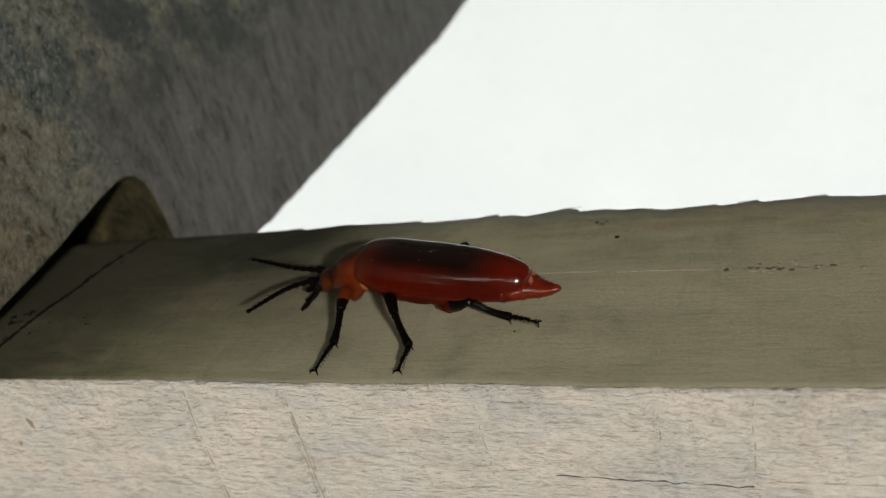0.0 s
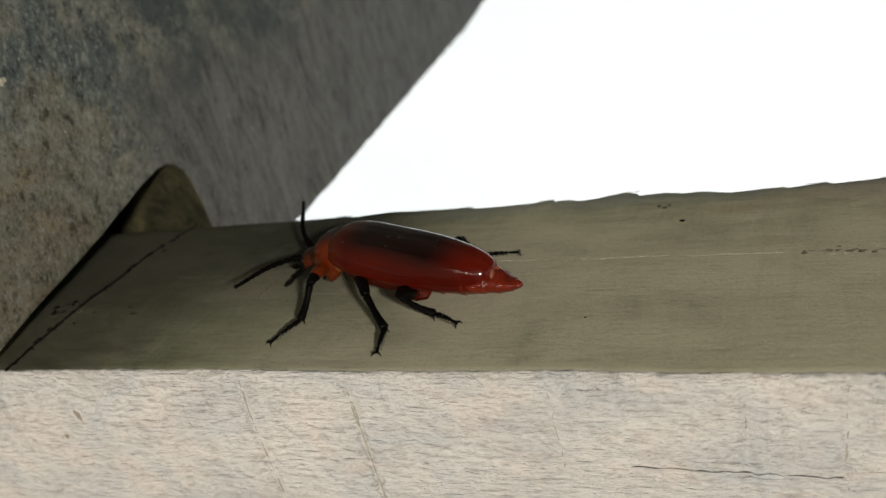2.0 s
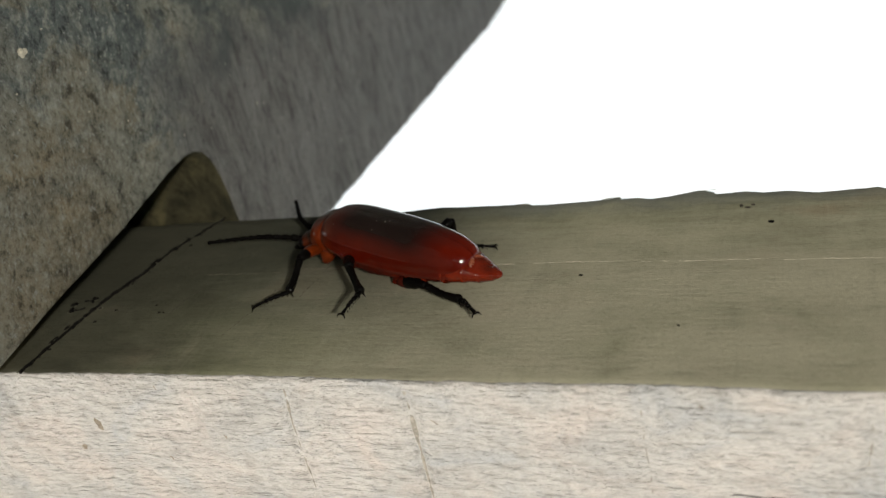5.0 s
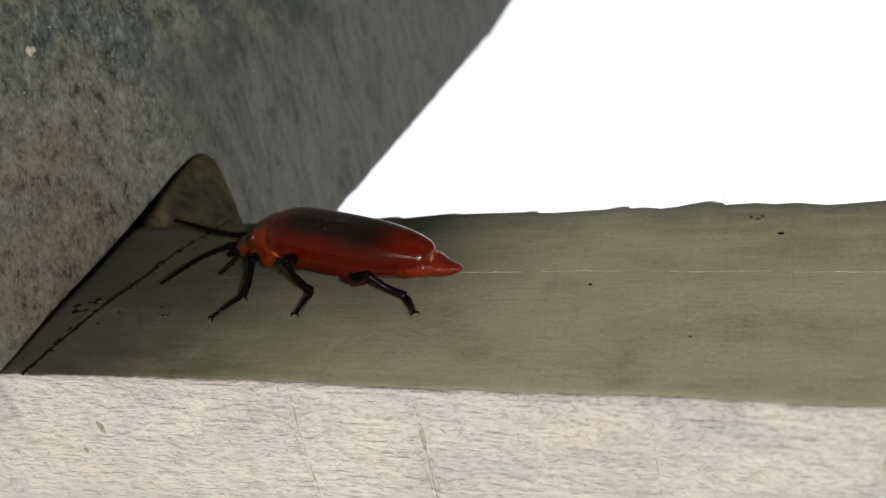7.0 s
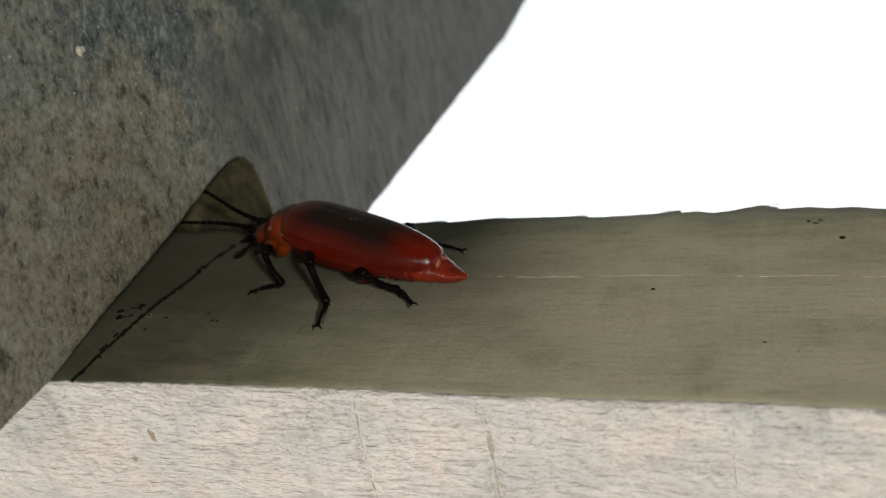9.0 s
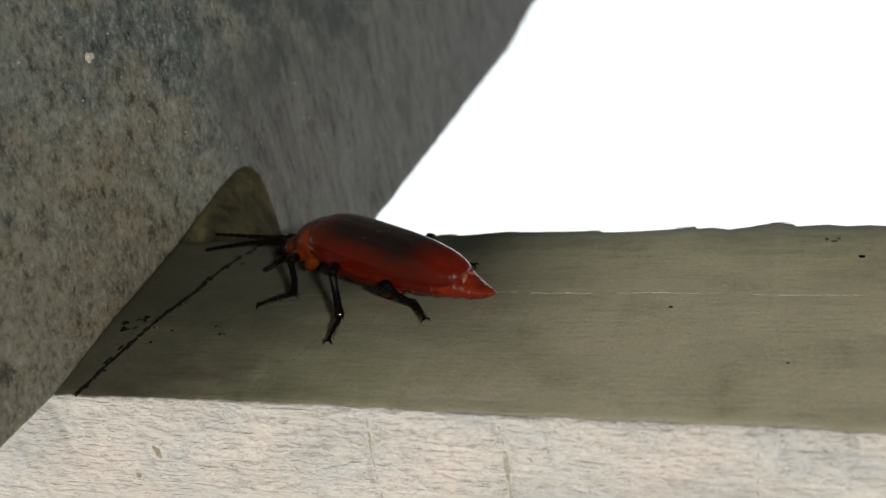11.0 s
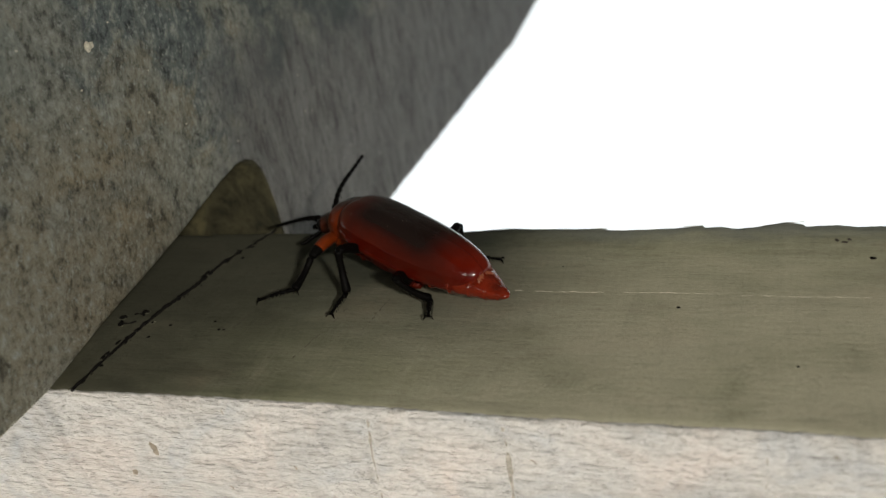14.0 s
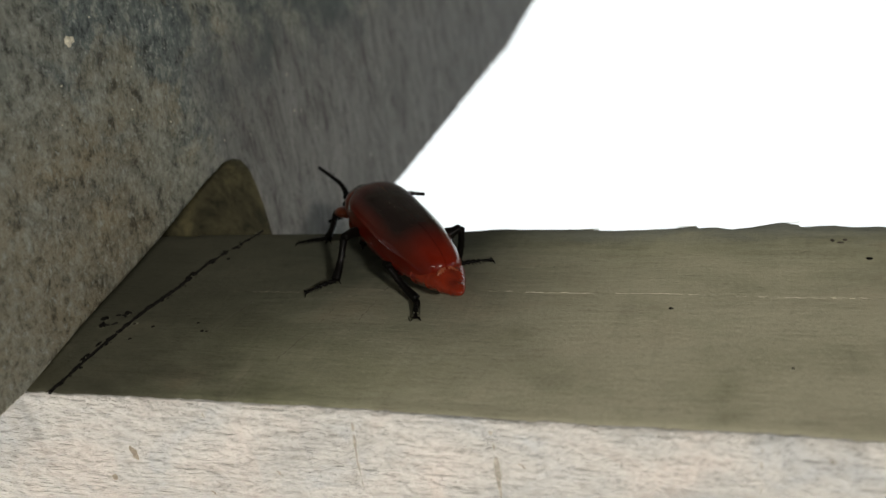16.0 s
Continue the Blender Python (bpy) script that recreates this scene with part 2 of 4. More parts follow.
def shell_skin(name, low, high, shade, inner, outer, tail, front, nose):
    """Lacquered shell with a dark cloud along the back, finely punctured; the cloud's reach is in metres."""
    m, t, b = material(name, 0.34, 0.05)
    c = t.nodes.new("ShaderNodeTexCoord")
    s = t.nodes.new("ShaderNodeSeparateXYZ")
    t.links.new(c.outputs["Object"], s.inputs[0])
    mott = noise_tex(t, coords(t, (350, 350, 350)), 1, 5, 0.6)
    pit = noise_tex(t, coords(t, (5200, 5200, 5200)), 1, 2, 0.5)
    red = ramp(t, mott, (0.3, low), (0.7, high))

    def band(socket, lo, hi, a, z):
        r = node(t, "ShaderNodeMapRange", From_Min=lo, From_Max=hi, To_Min=a, To_Max=z)
        r.interpolation_type = "SMOOTHSTEP"
        t.links.new(socket, r.inputs["Value"])
        return r.outputs["Result"]

    # dark mark of the back, broadened to put shade into the colour
    side = t.nodes.new("ShaderNodeMath")
    side.operation = "ABSOLUTE"
    t.links.new(s.outputs["Y"], side.inputs[0])
    dark = t.nodes.new("ShaderNodeMath")
    dark.operation = "MULTIPLY"
    t.links.new(band(side.outputs[0], inner, outer, 1.0, 0.0), dark.inputs[0])
    t.links.new(times(t, band(s.outputs["X"], tail, front, 0.0, 0.97), band(s.outputs["X"], nose - 0.0030, nose, 1.0, 0.6)), dark.inputs[1])
    red = mix(t, red, (0.145, 0.019, 0.003), band(s.outputs["X"], 0.0040, 0.0064, 0.0, 1.0))
    col = mix(t, red, shade, dark.outputs[0])
    t.links.new(col, b.inputs["Base Color"])
    b.inputs["Coat Weight"].default_value, b.inputs["Coat Roughness"].default_value = 0.85, 0.08
    b.inputs["Coat IOR"].default_value = 1.5
    stria = noise_tex(t, coords(t, (120, 3200, 3200)), 1, 3, 0.5)
    bump(t, b, (pit, 0.25, 0.00003), (stria, 0.30, 0.00006), (mott, 0.2, 0.0001))
    swell = noise_tex(t, coords(t, (260, 900, 900)), 1, 3, 0.5)
    bump(t, b, (stria, 0.3, 0.00004), (swell, 0.25, 0.0001), (pit, 0.5, 0.00003), socket="Coat Normal")
    return m


def yard_concrete():
    m, t, b = material("pale_yard_concrete", 0.9, 0.2)
    n = noise_tex(t, coords(t, (3, 3, 3)), 1, 8, 0.6)
    n2 = noise_tex(t, coords(t, (60, 60, 60)), 1, 5, 0.6)
    c = ramp(t, n, (0.3, (0.50, 0.57, 0.63)), (0.7, (0.55, 0.62, 0.68)))
    c = mix(t, c, grey(0.96), ramp(t, n2, (0.3, grey(0.6)), (0.5, grey(0))), "MULTIPLY")
    t.links.new(c, b.inputs["Base Color"])
    bump(t, b, (n2, 0.4, 0.002))
    return m


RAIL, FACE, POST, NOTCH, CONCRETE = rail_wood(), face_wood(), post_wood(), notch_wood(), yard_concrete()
DARK_BOARD = plain("dark_stained_boards", (0.032, 0.028, 0.024), 0.8, 0.2, 0.4, 30, 0.001)
DARK_GROUND = plain("added_dark_ground", (0.045, 0.036, 0.026), 0.95, 0.1, 0.5, 25, 0.01)
WING = shell_skin("red_wing_case", (0.070, 0.0034, 0.0010), (0.120, 0.0070, 0.0015), (0.008, 0.0035, 0.0026), 0.0016, 0.0031, -0.0072, -0.0030, 0.0055)
COLLAR = shell_skin("orange_collar_cuticle", (0.15, 0.022, 0.003), (0.22, 0.036, 0.005), (0.032, 0.009, 0.004), 0.0007, 0.0020, -0.01, -0.005, 0.02)
ORANGE = plain("orange_red_cuticle", (0.125, 0.019, 0.003), 0.3, 0.12, 0.4, 700, 0.00002, 0.5)
FLANK = plain("dark_red_cuticle", (0.075, 0.006, 0.0015), 0.5, 0.12, 0.4, 700, 0.00003)
BELLY = plain("red_abdomen_cuticle", (0.14, 0.012, 0.003), 0.26, 0.15, 0.45, 900, 0.00006, 0.8)
SKIN = plain("pale_orange_skin", (0.40, 0.13, 0.03), 0.45, 0.3, 0.35, 1200, 0.00004)
BLACK = plain("glossy_black_cuticle", (0.0022, 0.0018, 0.0016), 0.45, 0.03, 0.3, 1500, 0.00003, 0.2)
FEELER = plain("dull_black_cuticle", (0.003, 0.0025, 0.0022), 0.6, 0.04, 0.3, 1500, 0.00004)
EYE_BLACK = plain("black_eye", (0.004, 0.0035, 0.0035), 0.3, 0.15, 0.2, 2500, 0.00001, 0.1)
DUST = plain("pale_dust", (0.36, 0.33, 0.30), 0.7, 0.3, 0.2, 2500, 0.00003)
PALE = plain("pale_membrane", (0.26, 0.075, 0.035), 0.4, 0.5, 0.3, 1500, 0.00002)
BRUISE = plain("brown_bruised_wood", (0.16, 0.135, 0.105), 0.8, 0.2, 0.4, 2500, 0.00005)
KERF = plain("brown_kerf_wood", (0.18, 0.167, 0.145), 0.9, 0.1, 0.5, 3000, 0.0001)
GOUGE = plain("dark_bruised_wood", (0.085, 0.072, 0.058), 0.8, 0.2, 0.4, 2500, 0.00005)
GRIT = plain("dark_grit", (0.010, 0.009, 0.008), 0.9, 0.05, 0.5, 2500, 0.00005)
FLAKE = plain("dull_cream_lichen", (0.55, 0.50, 0.38), 0.9, 0.2, 0.4, 2500, 0.0001)
CRUMB = plain("pale_wood_crumb", (0.52, 0.47, 0.38), 0.8, 0.3, 0.3, 2500, 0.00005)


# ---- building helpers ----
def part(name, bm, mats, parent=None, label=""):
    me = bpy.data.meshes.new(name)
    bm.to_mesh(me)
    bm.free()
    for m in mats if isinstance(mats, (list, tuple)) else [mats]:
        me.materials.append(m)
    for p in me.polygons:
        p.use_smooth = True
    me.set_sharp_from_angle(angle=radians(55))
    ob = new(name, me)
    ob.parent = parent
    return tagged(ob, label)


def loft(bm, rings, close=True, slots=None):
    """Skin between rings of points (all the same length); ends are capped."""
    rows = [[bm.verts.new(p) for p in ring] for ring in rings]
    n = len(rows[0])
    for i, (a, b) in enumerate(zip(rows, rows[1:])):
        for j in range(n if close else n - 1):
            f = bm.faces.new((a[j], a[(j + 1) % n], b[(j + 1) % n], b[j]))
            if slots:
                f.material_index = slots[min(i, len(slots) - 1)]
    for row, k in ((rows[0], 0), (rows[-1], -1)):
        f = bm.faces.new(row if k else row[::-1])
        if slots:
            f.material_index = slots[k]
    return rows


def tube(bm, points, radii, sides=10, flat=1.0, slots=None):
    """A round tube along points, radius by radius."""
    pts, rings, up = [Vector(p) for p in points], [], Vector((0, 0, 1))
    for i, p in enumerate(pts):
        way = (pts[min(i + 1, len(pts) - 1)] - pts[max(i - 1, 0)]).normalized()
        a = way.cross(up if abs(way.z) < 0.95 else Vector((0, 1, 0))).normalized()
        c = a.cross(way).normalized()
        r = radii[i]
        rings.append([p + a * (r * math.cos(k)) + c * (r * flat * math.sin(k)) for k in np.linspace(0, 2 * math.pi, sides, endpoint=False)])
    return loft(bm, rings, True, slots)


def blob(bm, centre, size, seed, sides=8, rows=5):
    """A small uneven lump."""
    rng = random.Random(seed)
    rings = []
    for i in range(rows):
        a = math.pi * (i + 0.5) / rows
        rings.append([(centre[0] + size[0] * math.sin(a) * math.cos(k) * rng.uniform(0.8, 1.2),
                       centre[1] + size[1] * math.sin(a) * math.sin(k) * rng.uniform(0.8, 1.2),
                       centre[2] - size[2] * math.cos(a)) for k in np.linspace(0, 2 * math.pi, sides, endpoint=False)])
    loft(bm, rings)


def ease(v, a, b):
    k = min(max((v - a) / (b - a), 0.0), 1.0)
    return k * k * (3 - 2 * k)


def rough_line(seed, lo, hi, mean, amp):
    """A torn sawn edge: ledges of random length that drift and drop back in small steps."""
    rng, pts, x, v = random.Random(seed), [], lo, 0.0
    while x < hi:
        run = rng.uniform(0.4, 1.6) * mean
        end = v + rng.uniform(-0.3, 1.0) * amp
        pts += [(x, v), (min(x + run, hi), end)]
        v = end - rng.uniform(0.3, 1.3) * amp
        v *= 0.7
        x += run + 0.02
    xs, vs = np.array(pts).T
    return lambda q: float(np.interp(q, xs, vs))


# ---- large structure ----
def build_ground():
    bm = bmesh.new()
    s = 600.0
    ring = [-s, -60, -12, -4, -1.5, 0, 1.5, 4, 12, 60, s]
    vs = [[bm.verts.new((x, y, 0)) for x in ring] for y in ring]
    for i, (r0, r1) in enumerate(zip(vs, vs[1:])):
        for j in range(len(ring) - 1):
            # unseen dark patch on the near side, added to cut light bounced upwards
            bm.faces.new((r0[j], r0[j + 1], r1[j + 1], r1[j])).material_index = 1 if ring[i] in (-1.5, -4) and abs(ring[j]) < 5 else 0
    g = part("ground", bm, [CONCRETE, DARK_GROUND])
    tagged(g, "pale sunlit concrete yard with an unseen dark patch added to cut bounced light", "ground", kind="structure")


def kerf_depth(x, y):
    """Saw kerfs across the lit face, deep here and worn away there."""
    d = 0.0
    for x0, width, deep in ((1.60, 0.035, 0.022), (0.70, 0.045, 0.030), (-0.86, 0.04, 0.014), (-2.16, 0.04, 0.012), (-2.80, 0.05, 0.018), (2.45, 0.03, 0.008), (-0.1, 0.03, 0.008), (-1.6, 0.03, 0.008), (-3.9, 0.04, 0.012)):
        q = x - x0 - 0.05 * noise.noise((y * 2.0, x0, 1.0)) + 0.03 * y
        d -= deep * math.exp(-(q / width) ** 2) * (0.45 + 0.9 * max(0.0, 0.4 + noise.noise((y * 1.7, x0 * 3, 6.0))))
    return d


def hi_at(x):
    """How the upper edge rises and is torn along the rail."""
    return 0.02 + 0.03 * ease(-x, -1.8, 0.2) + 0.03 * ease(-x, 0.6, 2.0) + TOP_EDGE(x) + 0.012 * noise.noise((x * 5.0, 1.0, 0.0)) + 0.014 * noise.noise((x * 13.0, 4.0, 0.0))


def side_wobble(x, z):
    return 0.012 * noise.noise((x * 0.55, z * 1.6, 3.0)) + 0.004 * noise.noise((x * 3.0, z * 9.0, 8.0))


def top_height(x, y):
    return kerf_depth(x, y) + hi_at(x) * (1 - ease(y, 0.1, 1.2)) + 0.016 * noise.noise((x * 0.5, y * 1.5, 9.0)) + 0.006 * noise.noise((x * 4.0, y * 12, 4.0))


# the torn lower edge: long ledges that break off in small steps
TORN = ((-4.4, -2.69), (-3.95, -2.69), (-3.68, -2.725), (-3.655, -2.75), (-3.10, -2.685), (-3.07, -2.725), (-2.74, -2.655), (-2.70, -2.69), (-2.25, -2.638), (-2.0, -2.70), (-1.83, -2.685),
        (-1.68, -2.725), (-1.43, -2.70), (-1.42, -2.74), (-1.30, -2.79), (-1.06, -2.705), (-0.90, -2.66), (-0.77, -2.705), (-0.632, -2.69), (-0.62, -2.73), (-0.40, -2.68), (0.0, -2.65), (0.18, -2.65),
        (0.20, -2.678), (0.88, -2.68), (1.03, -2.70), (1.47, -2.628), (1.53, -2.655), (2.0, -2.63), (4.0, -2.60))
ROUGH = rough_line(7, -33, 27, 0.75, 0.045)


def low_edge(x):
    if -4.4 < x < 4.0:
        return float(np.interp(x, [p[0] for p in TORN], [p[1] for p in TORN])) + 0.034
    return (-2.656 if x < 0 else -2.566) - ROUGH(x)


TOP_EDGE = rough_line(11, -33, 27, 0.5, 0.012)


def build_rail():
    """The rail: side face at y = 0, lit upper face at z = TOP, torn lower edge, sawn ends."""
    xs = np.concatenate([np.linspace(-32, -6.2, 14), np.arange(-6, -4.2, 0.03), np.arange(-4.2, 2.2, 0.016), np.arange(2.2, 5.6, 0.03), np.linspace(5.8, 26, 10)])
    bm = bmesh.new()
    rings = []
    for x in xs:
        lo = low_edge(x) + 0.006 * noise.noise((x * 9.0, 5.0, 0.0)) + 0.004 * noise.noise((x * 31.0, 2.0, 0.0))
        hi = hi_at(x)
        prof = []
        # lower edge, then up the side face, over the upper edge and back along the lit face
        prof += [(0.10, lo - 0.012), (0.045, lo + 0.004), (0.014, lo + 0.028)]
        for z in np.linspace(lo + 0.07, hi - 0.06, 26):
            prof.append((side_wobble(x, z), z))
        prof += [(0.003, hi - 0.014), (0.011, hi - 0.004 + 0.006 * noise.noise((x * 14, 2, 0))), (0.05, hi)]
        for y in np.linspace(0.12, 2.4, 18):
            prof.append((y, top_height(x, y)))
        prof += [(3.2, -0.02), (3.75, -0.05), (3.8, -0.12), (3.8, -3.1), (3.7, -3.2), (2.0, -3.19), (1.0, -3.16), (0.6, -3.0), (0.3, lo - 0.12)]
        rings.append([(x * CM, y * CM, TOP + z * CM) for y, z in prof])
    n = len(rings[0])
    rows = [[bm.verts.new(p) for p in r] for r in rings]
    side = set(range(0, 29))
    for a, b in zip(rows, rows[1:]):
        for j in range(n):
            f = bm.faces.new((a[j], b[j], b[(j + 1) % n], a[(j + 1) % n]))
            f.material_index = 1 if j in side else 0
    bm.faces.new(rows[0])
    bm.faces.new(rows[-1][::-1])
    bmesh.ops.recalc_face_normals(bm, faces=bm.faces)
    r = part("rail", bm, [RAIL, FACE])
    tagged(r, "weathered grey wooden rail let into a notched post", "rail", kind="structure")
    return r


def post_x(y, z):
    return 3.796 - 0.054 * y + 0.061 * max(z, -14.0)


def post_relief(y, z):
    """How the crusted, weathered face of the post rises and falls."""
    return 0.016 * noise.noise((y * 1.6, z * 2.2, 4.0)) + 0.009 * noise.noise((y * 5.0, z * 6.5, 1.0)) + 0.006 * noise.noise((y * 11.0, z * 14.0, 8.0))


def build_post():
    """Upright timber with a notch in its back edge, in which the rail lies."""
    edge = [(0.02, 16.0), (-0.02, 3.0), (-0.07, 1.0), (-0.12, 0.2), (-0.27, -0.6), (-0.42, -1.55), (-0.60, -2.40), (-0.645, -2.70), (-0.63, -2.87),
            (-0.57, -2.99), (-0.46, -3.08), (-0.30, -3.13), (0.0, -3.17), (0.6, -3.18), (1.0, -3.17), (1.17, -3.25), (1.21, -3.5), (1.18, -4.9),
            (1.17, -6.8), (1.12, -9.0), (1.07, -11.5), (1.00, -15.0), (0.92, -18.0), (0.90, -30.0), (0.90, -TOP / CM)]
    out = []
    for (y0, z0), (y1, z1) in zip(edge, edge[1:]):
        n = max(1, int(math.hypot(y1 - y0, z1 - z0) / (0.08 if z1 > -19 else 4.0)))
        for i in range(n):
            y, z = y0 + (y1 - y0) * i / n, z0 + (z1 - z0) * i / n
            a = 0.05 if z < -3.4 else 0.008
            out.append((y + a * (noise.noise((z * 1.4, 2, 7)) + 0.6 * noise.noise((z * 4.5, 8, 1))), z + (0.006 * noise.noise((y * 6, z * 6, 2)) if z < 15.9 else 0)))
    out.append((0.90, -TOP / CM))
    for i in range(1, len(out)):
        out[i] = (out[i][0], min(out[i][1], out[i - 1][1] - 0.0004))
    front, m, bm = -7.0, len(out), bmesh.new()

    def column(inset, depth):
        """The outline, drawn in by inset across its own run, at a depth behind the face."""
        verts = []
        for i, (y, z) in enumerate(out):
            (ya, za), (yb, zb) = out[max(i - 1, 0)], out[min(i + 1, m - 1)]
            d = Vector((yb - ya, zb - za))
            d = d.normalized() if d.length > 1e-6 else Vector((0, -1))
            yy, zz = y + d.y * inset, z - d.x * inset
            if i in (0, m - 1):
                zz = z
            verts.append(bm.verts.new(((post_x(yy, zz) + depth) * CM, yy * CM, TOP + zz * CM)))
        return verts

    def straight(y, depth):
        return [bm.verts.new(((post_x(y, z) + depth) * CM, y * CM, TOP + z * CM)) for _, z in out]

    def between(k):
        """A line of the face, k of the way from the outline towards the front."""
        verts = []
        for v in rim:
            yy = v.co.y / CM * (1 - k) + face_end * k
            zz = (v.co.z - TOP) / CM
            verts.append(bm.verts.new(((post_x(yy, zz) + post_relief(yy, zz) * ease(k, 0.0, 0.06) * (1 - ease(k, 0.94, 1.0))) * CM, yy * CM, TOP + zz * CM)))
        return verts
    face_end, lines = -3.4, 52
    rim = column(0.05, 0.0)
    cols = [straight(front, 0.0)] + [between(1 - i / lines) for i in range(lines)] + [rim, column(0.015, 0.012), column(0.0, 0.05), column(0.0, 1.2), column(0.0, 4.4), straight(front, 4.4)]
    n = len(cols)
    for k in range(n):
        a, b = cols[k], cols[(k + 1) % n]
        for j in range(m - 1):
            f = bm.faces.new((a[j], a[j + 1], b[j + 1], b[j]))
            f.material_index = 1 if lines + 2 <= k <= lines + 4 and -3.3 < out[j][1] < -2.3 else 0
    for j in (0, m - 1):
        bm.faces.new([c[j] for c in cols])
    bmesh.ops.recalc_face_normals(bm, faces=bm.faces)
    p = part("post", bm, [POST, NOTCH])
    build_flakes(p)
    tagged(p, "old grey timber post crusted with lichen, notched for the rail", "post", kind="structure")


def build_light_blockers():
    """Boarded wall and eave added behind the camera to block light, gapped for lamps."""
    rng = random.Random(4)
    x0, x1, z0, z1 = GAP
    bm, x = bmesh.new(), -3.0
    while x < 2.6:
        w = rng.uniform(0.11, 0.14)
        d = rng.uniform(0.0, 0.006)
        for lo, hi in ((0.0, z0), (z1, 2.2)) if x < x1 and x + w > x0 else ((0.0, 2.2),):
            ring = lambda z: [(x, -0.42 - d, z), (x + w, -0.42 - d, z), (x + w, -0.45, z), (x, -0.45, z)]
            loft(bm, [ring(lo), ring(hi)])
        x += w + 0.004
    bmesh.ops.recalc_face_normals(bm, faces=bm.faces)
    tagged(part("light_block_wall", bm, DARK_BOARD), "unseen dark boarded wall added to block light, with a long gap", "wall", kind="structure")
    bm = bmesh.new()
    for k in range(9):
        y = -0.46 + 0.112 * k
        ring = lambda x: [(x, y, 2.205), (x, y + 0.108, 2.205), (x, y + 0.108, 2.23), (x, y, 2.23)]
        loft(bm, [ring(-3.1), ring(2.8)])
    bmesh.ops.recalc_face_normals(bm, faces=bm.faces)
    tagged(part("eave", bm, DARK_BOARD), "dark boarded eave added out of view to hide the sky", "eave", kind="structure")
    # a surround covers the sawn ends of the boards round the gap
    bm = bmesh.new()
    for a, b, c, d in ((x0 - 0.14, x0, z0 - 0.03, z1 + 0.03), (x1, x1 + 0.14, z0 - 0.03, z1 + 0.03), (x0, x1, z0 - 0.03, z0), (x0, x1, z1, z1 + 0.03)):
        ring = lambda z: [(a, -0.405, z), (b, -0.405, z), (b, -0.455, z), (a, -0.455, z)]
        loft(bm, [ring(c), ring(d)])
    bmesh.ops.recalc_face_normals(bm, faces=bm.faces)
    tagged(part("lamp_gap_frame", bm, DARK_BOARD), "added board frame round the gap for the lamps", "window", kind="structure")


def build_flakes(post):
    """Pale lichen flakes on the near side of the post."""
    rng = random.Random(12)
    spots = [(-2.14, -1.34, 0.036)] + [(rng.uniform(-2.4, -0.5), rng.uniform(-4.5, -0.3), rng.uniform(0.006, 0.014)) for _ in range(14)]
    for k, (y, z, r) in enumerate(spots):
        bm = bmesh.new()
        for a in range(9 if k == 0 else 1):
            dy, dz, q = (rng.uniform(-0.022, 0.022), rng.uniform(-0.045, 0.045), rng.uniform(0.5, 0.9)) if k == 0 else (0, 0, 1)
            blob(bm, ((post_x(y, z) + post_relief(y + dy, z + dz) - 0.002) * CM, (y + dy) * CM, TOP + (z + dz) * CM), (0.010 * CM, r * 0.7 * q * CM, r * q * CM), k + a, 8, 5)
        part("lichen_flake", bm, FLAKE, post, "cream lichen flake")


build_ground()
build_light_blockers()
rail = build_rail()
build_post()


# ---- marks on the rail ----
def build_crack(name, pts, width, label, mat):
    """A thin split: a dark sunken ribbon with an uneven course, laid just proud of the wood."""
    bm = bmesh.new()
    rng = random.Random(len(pts) * 7 + int(width * 1e5))
    tube(bm, [(x * CM, y * CM, TOP + z * CM) for x, y, z in pts], [width * CM * rng.choice((0.25, 0.5, 0.8, 1.0, 1.3)) for _ in pts], 6)
    return part(name, bm, mat, rail, label)


def wander(a, b, n, amp, seed, axis):
    rng, pts = random.Random(seed), []
    for i in range(n + 1):
        k = i / n
        p = [a[j] + (b[j] - a[j]) * k for j in range(3)]
        if 0 < i < n:
            p[axis] += rng.uniform(-amp, amp)
        x, y, z = p
        pts.append(on_side(x, z) if y < 0.05 else on_top(x, y))
    return pts


def on_side(x, z, off=0.0):
    return (x, side_wobble(x, z) + 0.001 - off, z)


def on_top(x, y, off=0.0):
    return (x, y, top_height(x, y) + off)


def build_speck(name, x, y, z, size, mat, label, seed):
    bm = bmesh.new()
    blob(bm, (x * CM, y * CM, TOP + z * CM), [k * CM for k in size], seed, 7, 4)
    return part(name, bm, mat, rail, label)


SEAM = ((-2.62, -1.9, -0.6, 0.0), (3.36, 3.60, 3.80, 3.82))
seam = []
for k in range(150):
    z = -2.60 * k / 149
    seam.append((float(np.interp(z, *SEAM)) + 0.022 * noise.noise((z * 2.2, 1, 0)) + 0.010 * noise.noise((z * 11, 4, 0)), z))
for lo, hi, wide in ((0, 44, 0.017), (44, 97, 0.022), (98, 124, 0.018), (126, 150, 0.012)):
    bm = bmesh.new()
    tube(bm, [[c * CM for c in on_side(x, z)[:2]] + [TOP + z * CM] for x, z in seam[lo:hi]], [wide * CM * (0.85 + 0.4 * noise.noise((z * 9, 7, 2)) + 0.6 * noise.noise((z * 37, 3, 2))) for x, z in seam[lo:hi]], 7)
    part("seam", bm, GRIT, rail, "dark open seam across the side of the rail")
    # the lip that stands up along the seam
    bm = bmesh.new()
    tube(bm, [[c * CM for c in on_side(x + 0.030, z)[:2]] + [TOP + z * CM] for x, z in seam[lo:hi]], [wide * 0.4 * CM * (0.7 + 0.7 * noise.noise((z * 6, 2, 9))) for x, z in seam[lo:hi]], 7)
    part("seam_lip", bm, FACE, rail, "raised wood fibre along the seam")
rng = random.Random(77)
